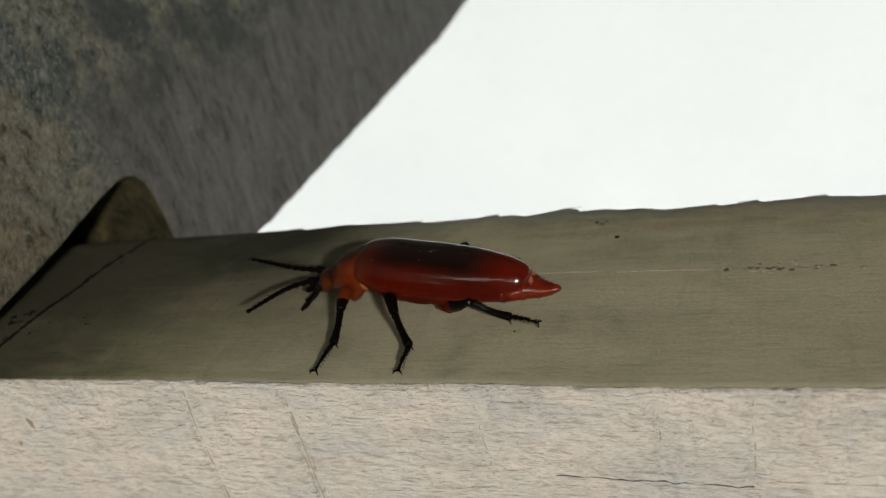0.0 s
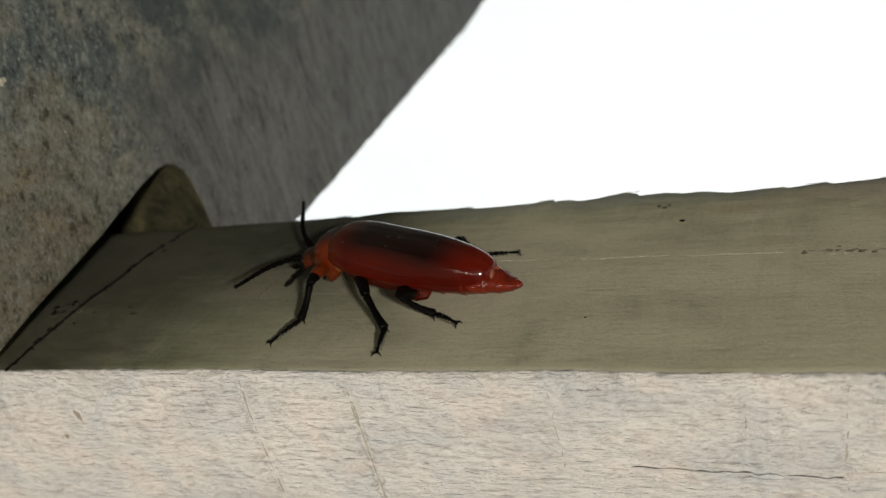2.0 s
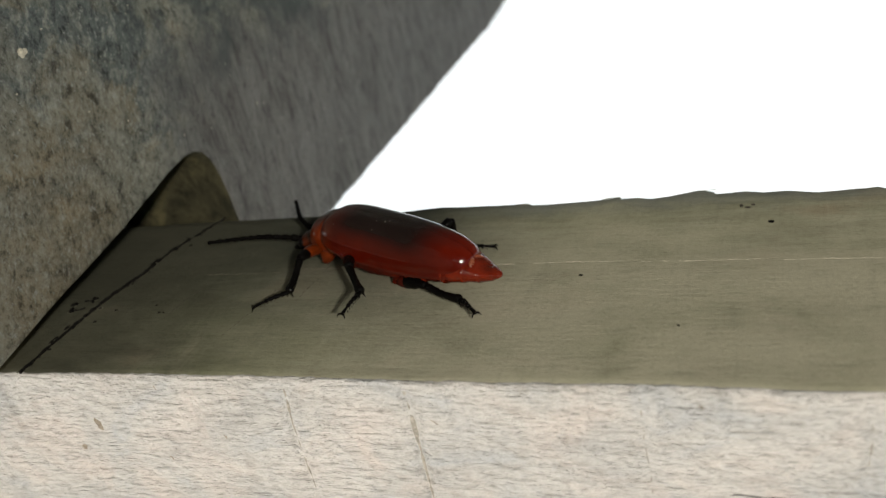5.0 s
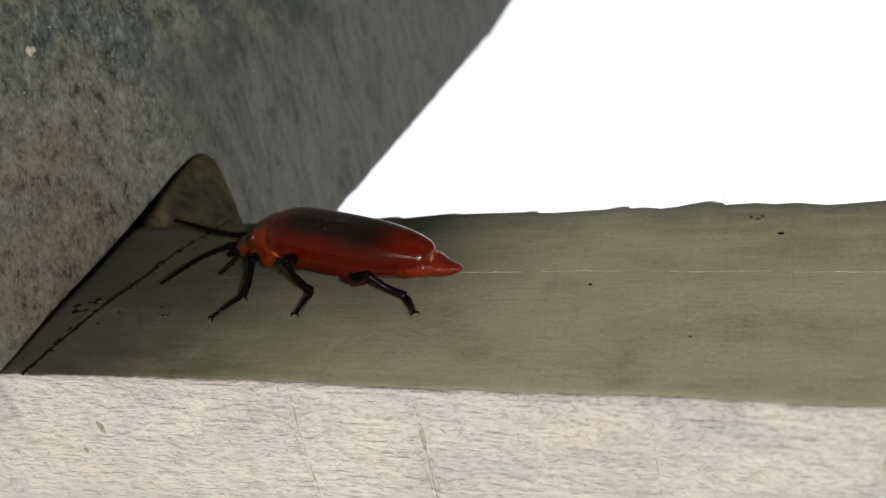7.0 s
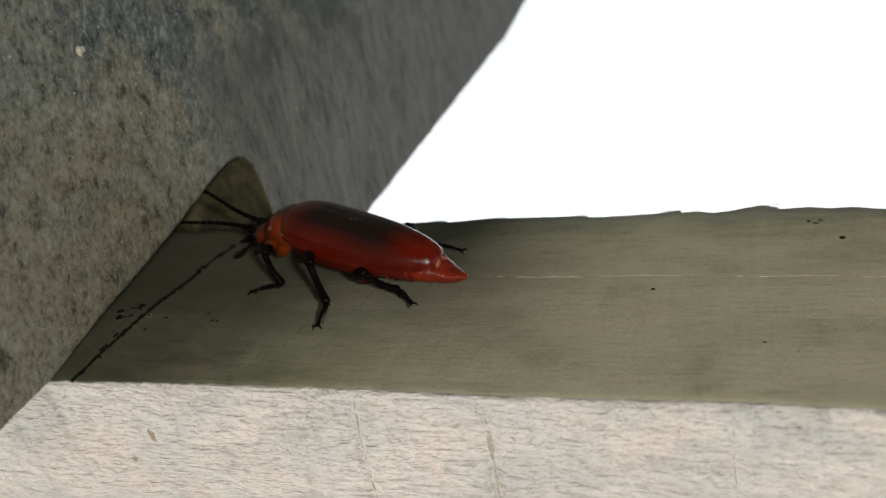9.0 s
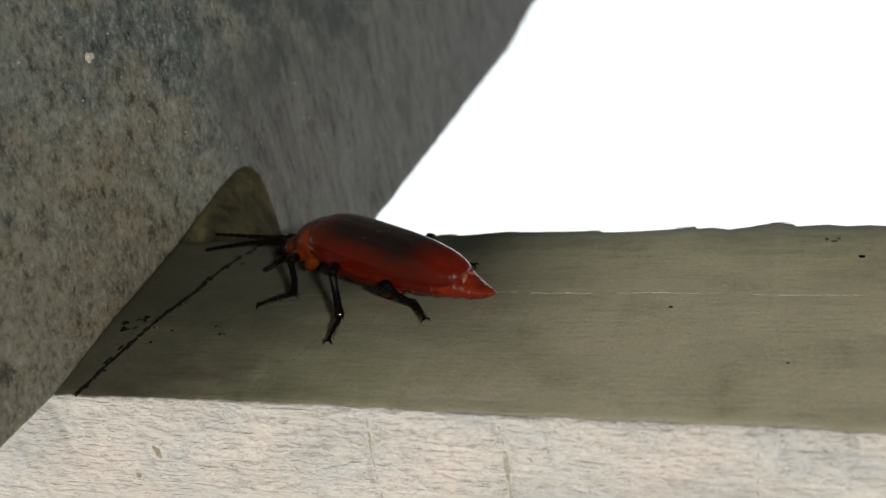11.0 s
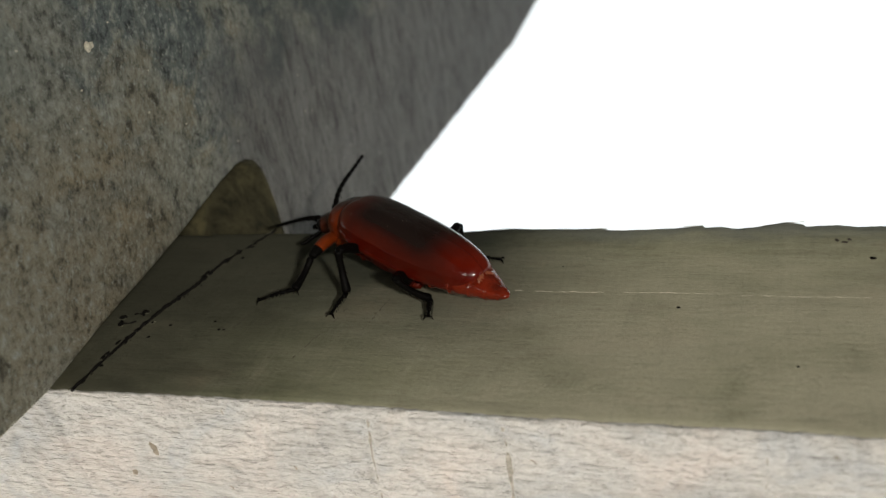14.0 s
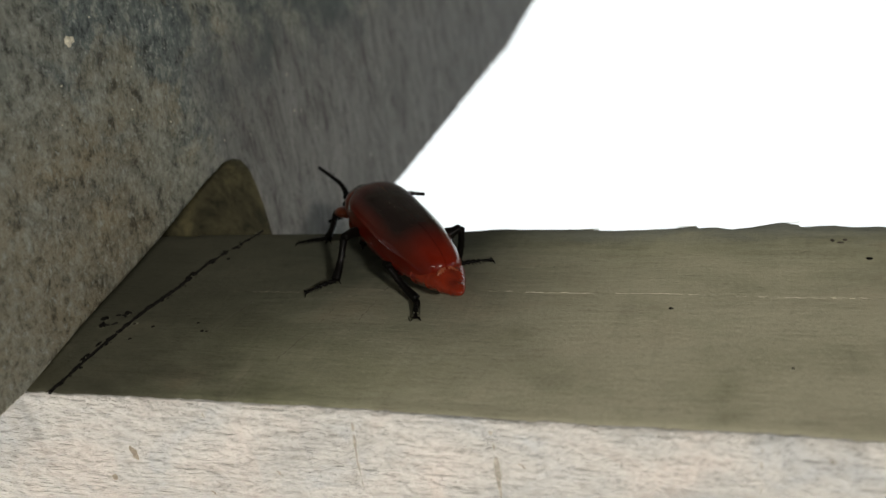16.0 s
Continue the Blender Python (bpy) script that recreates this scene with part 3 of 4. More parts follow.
for k in range(60):
    z = rng.uniform(-2.45, -0.1)
    x = float(np.interp(z, *SEAM)) + rng.gauss(0, 0.024)
    r = rng.uniform(0.007, 0.022)
    build_speck("pit", *on_side(x, z), (r, r * 0.4, r * rng.uniform(0.8, 2.2)), GRIT, "dark pit beside the seam", k)
for k in range(18):
    z = rng.uniform(-2.3, -0.1)
    x = float(np.interp(z, *SEAM)) + rng.choice((-1, 1)) * rng.uniform(0.02, 0.035)
    r = rng.uniform(0.006, 0.012)
    build_speck("crumb", *on_side(x, z), (r, r * 0.6, r * 2), FACE, "fibre raised beside the seam", k)
for k, (x, z, a0, a1, r) in enumerate(((3.93, -0.93, 0.3, 2.9, 0.07), (3.90, -0.98, 3.4, 5.6, 0.06))):
    build_crack("scar", [on_side(x + r * math.cos(a), z + 0.8 * r * math.sin(a)) for a in np.linspace(a0, a1, 12)], 0.009, "curved dark scar", GRIT)
for k, (x, z, r) in enumerate(((4.02, -0.97, 0.034), (3.97, -0.86, 0.026), (3.86, -1.06, 0.030), (3.70, -0.90, 0.016))):
    build_speck("hollow", *on_side(x, z), (r * 1.2, r * 0.3, r), GRIT, "dark hollow in the wood", 300 + k)
    build_crack("rim", [on_side(x + 1.25 * r * math.cos(a), z + 1.1 * r * math.sin(a)) for a in np.linspace(0.4, 5.2, 14)], 0.008, "raised rim of a hollow", FACE)
for k, (xa, za, xb, zb) in enumerate(((2.98, -0.75, 2.72, -1.95), (2.30, -0.5, 2.12, -1.2), (1.9, -0.9, 1.75, -1.7))):
    build_crack("scratch", wander(on_side(xa, za), on_side(xb, zb), 40, 0.008, 60 + k, 0), 0.0025, "faint dark scratch across the grain", GOUGE)
for k, (x0, x1, z0) in enumerate(((3.1, 2.2, -1.45), (2.0, 1.55, -1.49), (0.95, 0.15, -1.50), (0.0, -0.75, -1.50), (-0.84, -1.75, -1.475), (-1.85, -2.6, -1.45), (0.95, 0.30, -2.0))):
    build_crack("scratch", wander(on_side(x0, z0), on_side(x1, z0 + 0.01), 30, 0.006, 20 + k, 2), 0.0042 if k not in (0, 1, 6) else 0.0022, "thin pale scratch along the grain", CRUMB if k not in (0, 1, 6) else BRUISE)
build_crack("split", wander(on_top(-1.39, 0.90), on_top(-2.80, 0.95), 26, 0.012, 31, 1), 0.0045, "fine dark split along the grain", GRIT)
build_crack("split", wander(on_top(-2.90, 0.89), on_top(-4.6, 0.87), 26, 0.012, 32, 1), 0.0045, "fine dark split along the grain", BRUISE)
build_crack("split", wander(on_side(-2.75, -1.45), on_side(-3.5, -1.42), 20, 0.012, 33, 2), 0.005, "ragged brown knot in the side of the rail", BRUISE)
rng = random.Random(21)
for k in range(70):
    x = -3.12 + rng.gauss(0, 0.24)
    z = -1.44 + rng.gauss(0, 0.035)
    r = rng.uniform(0.006, 0.020)
    build_speck("crumb", *on_side(x, z), (r * 1.6, r * 0.25, r), rng.choice((CRUMB, BRUISE, BRUISE, FACE, FACE)), "crumb of rotten wood in the knot", k)
for x, z, r in ((3.98, -0.88, 0.030), (3.88, -1.07, 0.026), (3.16, -0.94, 0.014), (3.07, -0.83, 0.016), (3.03, -0.83, 0.012), (3.52, -0.87, 0.016), (-0.39, -1.29, 0.018), (-1.82, -2.05, 0.024), (3.44, -2.02, 0.02), (3.62, -0.70, 0.018), (0.5, -1.9, 0.010), (-1.1, -0.6, 0.012)):
    build_speck("speck", *on_side(x, z), (r * 1.05, r * 0.45, r * 0.9), GRIT, "small dark pit or speck of dirt", int(abs(x * 100)))
for x, z, rx, rz, k in ((-1.62, -2.35, 0.018, 0.030, 1), (-1.67, -2.31, 0.030, 0.016, 2), (-1.71, -2.36, 0.020, 0.022, 3)):
    build_speck("chip", *on_side(x, z), (rx, 0.008, rz), GOUGE, "small dark chip", 90 + k)
for x, y, dx, dy, r in ((3.31, 0.42, 0.04, 0.15, 0.034), (3.55, 0.71, 0.03, 0.06, 0.036), (2.65, 0.10, 0.01, 0.09, 0.008), (2.76, 0.78, 0.04, 0.06, 0.010), (0.53, 0.33, 0.05, 0.05, 0.006), (-1.21, 0.14, 0.03, 0.02, 0.007), (2.2, 0.55, 0.02, 0.05, 0.006)):
    pts = [on_top(x - dx * k / 6 + 0.006 * math.sin(k * 1.9), y + dy * k / 6, -0.25 * r) for k in range(7)]
    bm = bmesh.new()
    tube(bm, [(a * CM, c * CM, TOP + z * CM) for a, c, z in pts], [r * CM * q for q in (0.25, 0.7, 1.0, 0.85, 1.0, 0.6, 0.2)], 7, 0.5)
    part("gouge", bm, BRUISE, rail, "short brown gouge in the lit face")
for x, y0, y1, r, seed in ((1.60, 0.06, 1.5, 0.013, 51), (0.70, 0.05, 1.9, 0.026, 52), (-0.86, 0.10, 1.0, 0.005, 53), (-2.16, 0.08, 0.6, 0.005, 54), (-2.80, 0.05, 1.1, 0.009, 55)):
    rng = random.Random(seed)
    pts = []
    for k in range(31):
        y = y0 + (y1 - y0) * k / 30
        a = x + 0.05 * noise.noise((y * 2.0, x, 1.0)) - 0.03 * y + rng.uniform(-0.005, 0.005)
        pts.append(on_top(a, y, 0.02 * r))
    bm = bmesh.new()
    tube(bm, [(a * CM, c * CM, TOP + z * CM) for a, c, z in pts], [r * CM * rng.uniform(0.3, 1.2) for _ in pts], 6, 0.12)
    part("kerf", bm, KERF, rail, "brown saw kerf across the grain")
# torn fibres on the lower edge
for x, dx, up in ((-1.34, -0.10, 0.012), (-0.56, -0.06, 0.0), (0.24, -0.05, 0.0), (-3.0, -0.07, 0.0), (1.58, -0.06, 0.0), (-3.6, -0.06, 0.0)):
    z = low_edge(x) - 0.02
    build_crack("splinter", [(x + 0.10, 0.03, z + 0.02), (x, 0.03, z + 0.006), (x + dx * 0.5, 0.03, z + 0.004), (x + dx, 0.03, z - up)], 0.008, "torn wood fibre on the edge", FACE)


# ---- the beetle: forward +x, left +y, up +z, in centimetres of its own ----
beetle = new("beetle")
tagged(beetle, "red beetle with black legs and feelers on a wooden rail", "beetle")


def cross_ring(x, w, up, down, cz, n=20, power=2.3, lean=0.0):
    """A rounded cross-section at x: half-width w, height up and depth down of cz."""
    pts = []
    for k in np.linspace(0, 2 * math.pi, n, endpoint=False):
        c, s = math.cos(k), math.sin(k)
        y = w * math.copysign(abs(c) ** (2 / power), c)
        z = (up if s > 0 else down) * math.copysign(abs(s) ** (2 / power), s)
        pts.append(((x + lean * z) * CM, y * CM, (cz + z) * CM))
    return pts


def profile(stations, x):
    """The stations' values at x, along a smooth course through them."""
    xs = [s[0] for s in stations]
    i = min(max(int(np.searchsorted(xs, x, side="right")) - 1, 0), len(xs) - 2)
    span, k = xs[i + 1] - xs[i], (x - xs[i]) / (xs[i + 1] - xs[i])
    out = []
    for j in range(1, len(stations[0])):
        v = [s[j] for s in stations]

        def slope(n):
            if n in (0, len(xs) - 1):
                return 0.0 if n else (v[1] - v[0]) / (xs[1] - xs[0])
            a, b = (v[n] - v[n - 1]) / (xs[n] - xs[n - 1]), (v[n + 1] - v[n]) / (xs[n + 1] - xs[n])
            return 0.0 if a * b <= 0 else 2 * a * b / (a + b)
        m0, m1 = slope(i) * span, slope(i + 1) * span
        out.append(v[i] * (2 * k ** 3 - 3 * k ** 2 + 1) + m0 * (k ** 3 - 2 * k ** 2 + k) + v[i + 1] * (3 * k ** 2 - 2 * k ** 3) + m1 * (k ** 3 - k ** 2))
    return out


# wing case: x, half-width, crown height, edge height
CASE = [(-0.845, 0.022, 0.005, -0.040), (-0.838, 0.072, 0.038, -0.054), (-0.82, 0.115, 0.066, -0.068), (-0.78, 0.155, 0.098, -0.082), (-0.70, 0.190, 0.132, -0.094), (-0.55, 0.230, 0.166, -0.104), (-0.30, 0.270, 0.194, -0.110),
        (0.0, 0.286, 0.205, -0.104), (0.30, 0.289, 0.210, -0.086), (0.44, 0.281, 0.204, -0.066), (0.53, 0.264, 0.192, -0.048), (0.58, 0.248, 0.181, -0.036), (0.61, 0.236, 0.168, -0.028), (0.640, 0.214, 0.150, -0.014), (0.670, 0.150, 0.115, 0.010)]


def case_point(x, i, side):
    """A point of the wing case at x, i from 0 at the seam to 1 at the edge."""
    w, top, edge = profile(CASE, x)
    a = math.pi / 2 * i
    y = w * math.sin(a) ** 0.80
    z = edge + (top - edge) * max(math.cos(a), 0.0) ** 0.87
    fade = ease(x, -0.80, -0.45) * (1 - ease(x, 0.38, 0.56))
    rib = (0.0012 * math.exp(-((i - 0.40) / 0.04) ** 2) + 0.0045 * math.exp(-((i - 0.76) / 0.03) ** 2) * (1 - ease(-x, 0.15, 0.5))) * fade
    rib += 0.007 * math.exp(-((i - 0.965) / 0.03) ** 2) - 0.0012 * math.exp(-((i - 0.01) / 0.02) ** 2)
    return (x * CM, (0.0015 + y + rib * math.sin(a)) * side * CM, (z + rib * math.cos(a)) * CM)


def build_elytron(side):
    """One wing case: a domed shell from the seam down to a beaded edge."""
    bm, rings = bmesh.new(), []
    for x in [-0.845, -0.843, -0.838, -0.83, -0.82, -0.80, -0.78, -0.745, -0.70, -0.65, -0.60, -0.52, -0.44, -0.34, -0.24, -0.12, 0.0, 0.10, 0.20, 0.30, 0.37, 0.44, 0.49, 0.53, 0.56, 0.585, 0.61, 0.63, 0.65, 0.67]:
        w, top, edge = profile(CASE, x)
        ring = [case_point(x, i, side) for i in np.linspace(0, 1, 45)]
        for i in range(5):
            k = (i + 0.5) / 5
            ring.append((x * CM, (0.0015 + w * (1 - k) * 0.93) * side * CM, (edge + 0.012 + (top - edge) * 0.78 * math.sin(k * math.pi / 2)) * CM))
        rings.append(ring)
    loft(bm, rings)
    bmesh.ops.recalc_face_normals(bm, faces=bm.faces)
    case = part("wing_case", bm, WING, beetle, "glossy dark red wing case, blackish along the back")
    for x, i, r in ((0.07, 0.10, 0.005), (-0.02, 0.08, 0.006), (-0.05, 0.05, 0.004), (0.04, 0.32, 0.004), (0.46, 0.42, 0.004)) if side > 0 else ((-0.30, 0.3, 0.004), (0.2, 0.4, 0.004)):
        bm = bmesh.new()
        p = case_point(x, i, side)
        blob(bm, p, (r * 0.9 * CM, r * 0.6 * CM, r * 0.5 * CM), 3, 7, 4)
        part("dust_speck", bm, DUST, case, "pale speck of dust")


for s in (1, -1):
    build_elytron(s)


def build_abdomen():
    bm, rings = bmesh.new(), []
    st = [(-1.085, 0.010, 0.008, 0.008, -0.074), (-1.075, 0.028, 0.019, 0.020, -0.073), (-1.05, 0.044, 0.028, 0.034, -0.074), (-1.0, 0.070, 0.042, 0.054, -0.077), (-0.93, 0.104, 0.056, 0.076, -0.075), (-0.84, 0.145, 0.084, 0.092, -0.068), (-0.70, 0.195, 0.090, 0.108, -0.075),
          (-0.4, 0.238, 0.10, 0.125, -0.085), (0.0, 0.250, 0.11, 0.14, -0.09), (0.15, 0.25, 0.11, 0.14, -0.09)]
    joints = (-1.02, -0.93, -0.82, -0.66, -0.48, -0.30, -0.10)
    for x in sorted(set(np.linspace(-1.085, 0.15, 76).round(4)) | {round(j + d, 4) for j in joints for d in (-0.012, -0.004, 0.006, 0.014)}):
        w, up, down, cz = profile(st, x)
        # each ring overlaps the next one towards the tail
        lap = max((1 - (x - j) / 0.05 if 0 <= x - j < 0.05 else 0.0) for j in joints)
        swell = 1 + 0.06 * lap
        rings.append(cross_ring(x, w * swell, up * swell, down * swell, cz, 24, 2.1))
    rows = loft(bm, rings)
    for row in rows:
        for v in row:
            k = 0.006 * CM * noise.noise((v.co.x * 700, v.co.y * 700, v.co.z * 700 + 5))
            v.co.z += k
            v.co.y += k * 0.7
    bmesh.ops.recalc_face_normals(bm, faces=bm.faces)
    part("abdomen", bm, BELLY, beetle, "ringed orange-red abdomen that juts past the wing cases")


def build_membrane():
    rng = random.Random(9)
    for s in (1, -1):
        bm, rings = bmesh.new(), []
        for k in range(9):
            q = k / 8
            r = 0.017 * math.sin(math.pi * (0.12 + 0.8 * q)) * (1 + 0.35 * (k % 2))
            c = (-0.822 - 0.03 * q - 0.012 * (k % 2), s * (0.004 + 0.085 * q), 0.028 - 0.040 * q + rng.uniform(-0.004, 0.004))
            rings.append([((c[0] + r * 1.1 * math.cos(a)) * CM, (c[1] + 0.3 * r * math.sin(a)) * CM, (c[2] + r * math.sin(a)) * CM) for a in np.linspace(0, 2 * math.pi, 10, endpoint=False)])
        loft(bm, rings)
        bmesh.ops.recalc_face_normals(bm, faces=bm.faces)
        part("folded_membrane", bm, PALE, beetle, "pale crumpled wing membrane")


def build_thorax():
    bm, rings = bmesh.new(), []
    st = [(-0.25, 0.16, 0.10, 0.10, -0.13), (-0.15, 0.235, 0.12, 0.125, -0.13), (0.1, 0.262, 0.14, 0.145, -0.12), (0.35, 0.25, 0.14, 0.14, -0.11), (0.52, 0.215, 0.14, 0.125, -0.085), (0.6, 0.175, 0.11, 0.10, -0.06), (0.66, 0.13, 0.09, 0.09, -0.06)]
    joints = (-0.02, 0.20, 0.40)
    for x in np.linspace(-0.25, 0.66, 40):
        w, up, down, cz = profile(st, x)
        pinch = 1 - 0.05 * max(math.exp(-((x - j) / 0.014) ** 2) for j in joints)
        rings.append(cross_ring(x, w * pinch, up, down * pinch, cz, 24, 2.4))
    rows = loft(bm, rings)
    for row in rows:
        for v in row:
            v.co.y += 0.010 * CM * noise.noise((v.co.x * 600, 3, v.co.z * 600))
    bmesh.ops.recalc_face_normals(bm, faces=bm.faces)
    part("thorax", bm, FLANK, beetle, "orange-red underside of the thorax")
    # the pale skin that shows between the collar and the wing cases
    bm, rings = bmesh.new(), []
    for x, w, up, down in ((0.575, 0.17, 0.13, 0.14), (0.585, 0.205, 0.150, 0.155), (0.60, 0.216, 0.156, 0.160), (0.615, 0.205, 0.150, 0.155), (0.63, 0.17, 0.13, 0.14)):
        rings.append(cross_ring(x, w, up, down, -0.055, 28, 2.4, 0.12))
    loft(bm, rings)
    bmesh.ops.recalc_face_normals(bm, faces=bm.faces)
    part("collar_skin", bm, SKIN, beetle, "pale orange skin behind the collar")


def build_pronotum():
    bm, rings = bmesh.new(), []
    st = [(0.575, 0.15, 0.10, 0.12, -0.03), (0.59, 0.195, 0.150, 0.15, -0.035), (0.62, 0.226, 0.184, 0.165, -0.042), (0.68, 0.236, 0.190, 0.168, -0.058), (0.75, 0.226, 0.186, 0.16, -0.082), (0.82, 0.198, 0.166, 0.142, -0.108),
          (0.88, 0.165, 0.126, 0.12, -0.132), (0.93, 0.132, 0.100, 0.10, -0.152), (0.955, 0.095, 0.070, 0.07, -0.162)]
    for x in (0.575, 0.58, 0.59, 0.60, 0.62, 0.65, 0.68, 0.715, 0.75, 0.785, 0.82, 0.85, 0.88, 0.91, 0.93, 0.945, 0.955):
        rings.append(cross_ring(x, *profile(st, x), 32, 2.3, 0.18))
    rows = loft(bm, rings)
    for row in rows:
        for v in row:
            x, y = v.co.x / CM, v.co.y / CM
            # a shallow furrow along the middle and a dimple on either side
            if v.co.z > -0.002:
                v.co.z -= 0.010 * CM * math.exp(-(y / 0.025) ** 2) + 0.016 * CM * math.exp(-((x - 0.74) / 0.05) ** 2 - ((abs(y) - 0.12) / 0.045) ** 2)
            v.co.z += 0.006 * CM * noise.noise((v.co.x * 900, v.co.y * 900, 3))
    bmesh.ops.recalc_face_normals(bm, faces=bm.faces)
    part("pronotum", bm, COLLAR, beetle, "rounded orange pronotum, darker along the middle")


def build_head():
    bm, rings = bmesh.new(), []
    st = [(0.90, 0.075, 0.06, 0.07, -0.165), (0.94, 0.108, 0.084, 0.090, -0.175), (1.00, 0.132, 0.096, 0.105, -0.190), (1.06, 0.132, 0.090, 0.108, -0.208), (1.11, 0.112, 0.072, 0.100, -0.225), (1.16, 0.082, 0.048, 0.078, -0.245), (1.20, 0.055, 0.03, 0.05, -0.258), (1.22, 0.025, 0.014, 0.022, -0.264)]
    xs = (0.90, 0.92, 0.94, 0.97, 1.00, 1.03, 1.06, 1.085, 1.11, 1.135, 1.16, 1.18, 1.20, 1.213, 1.22)
    for x in xs:
        rings.append(cross_ring(x, *profile(st, x), 24, 2.2, 0.15))
    loft(bm, rings, True, [0 if x < 1.06 else 1 for x in xs[:-1]])
    bmesh.ops.recalc_face_normals(bm, faces=bm.faces)
    head = part("head", bm, [COLLAR, BLACK], beetle, "orange head with a black face")
    for s in (1, -1):
        bm = bmesh.new()
        blob(bm, (1.065 * CM, 0.112 * s * CM, -0.205 * CM), (0.040 * CM, 0.034 * CM, 0.058 * CM), 2, 16, 11)
        part("eye", bm, EYE_BLACK, head, "black bean-shaped eye")
        bm = bmesh.new()
        tube(bm, [(x * CM, y * s * CM, z * CM) for x, y, z in ((1.18, 0.05, -0.28), (1.23, 0.066, -0.30), (1.265, 0.045, -0.32), (1.275, 0.004, -0.33))], [0.030 * CM, 0.026 * CM, 0.016 * CM, 0.004 * CM], 8)
        part("mandible", bm, BLACK, head, "curved black jaw")
        for name, pts in (("palp", [(1.12, 0.07, -0.30), (1.15, 0.10, -0.335), (1.175, 0.15, -0.36), (1.20, 0.21, -0.385), (1.215, 0.255, -0.395)]), ("lip_palp", [(1.16, 0.03, -0.31), (1.19, 0.05, -0.35), (1.22, 0.085, -0.375), (1.24, 0.12, -0.39)])):
            bm = bmesh.new()
            tube(bm, [(x * CM, y * s * CM, z * CM) for x, y, z in pts], [r * CM for r in (0.014, 0.019, 0.015, 0.021, 0.012)[:len(pts)]], 8)
            part(name, bm, BLACK, head, "short black mouth feeler")


ANT_BASE = {1: (1.10, 0.085, -0.165), -1: (1.10, -0.085, -0.165)}
ANT_LEN = 0.86


def build_antenna(side):
    """Eleven beaded joints along a slight curve, pointing along its own +x."""
    bm, pts, radii = bmesh.new(), [], []
    joints = 11
    for j in range(joints):
        a, b = (j / joints) ** 0.95, ((j + 1) / joints) ** 0.95
        for k, r in ((0.02, 0.62), (0.25, 0.78), (0.6, 0.92), (0.88, 1.0), (0.98, 0.72)):
            x = (a + (b - a) * k) * ANT_LEN
            q = x / ANT_LEN
            pts.append((x * CM, -side * (0.050 * math.sin(q * math.pi) + 0.012 * math.sin(2 * q * math.pi)) * CM, 0.012 * math.sin(q * math.pi) * CM))
            radii.append((0.030 if j else 0.038) * (1.0 - 0.42 * j / joints) * r * CM)
    tube(bm, pts, radii, 8, 0.9)
    for k in range(22):
        q, g = 0.06 + 0.042 * k, 2.4 * k
        y, z = -side * 0.05 * math.sin(q * math.pi), 0.012 * math.sin(q * math.pi)
        r = 0.026 * (1 - 0.4 * q)
        tube(bm, [(q * ANT_LEN * CM, (y + r * math.cos(g) * 0.8) * CM, (z + r * math.sin(g) * 0.8) * CM), ((q * ANT_LEN + 0.02) * CM, (y + r * math.cos(g) * 1.5) * CM, (z + r * math.sin(g) * 1.5) * CM)], [0.003 * CM, 0.001 * CM], 4)
    ob = part("antenna", bm, FEELER, beetle, "black beaded feeler")
    ob.location = [c * CM for c in ANT_BASE[side]]
    return ob


# hip, length of femur, shin and foot
LEGS = {"LF": ((0.733, 0.185, -0.143), 0.331, 0.310, 0.319), "LM": ((0.342, 0.205, -0.139), 0.336, 0.350, 0.267), "LH": ((-0.146, 0.140, -0.266), 0.352, 0.337, 0.236),
        "RF": ((0.70, -0.16, -0.20), 0.25, 0.27, 0.30), "RM": ((0.32, -0.17, -0.20), 0.26, 0.29, 0.27), "RH": ((-0.220, -0.096, -0.169), 0.378, 0.341, 0.315)}
# how high the ankle stands over the wood
ANKLE = {"F": 0.055, "M": 0.058, "H": 0.033}


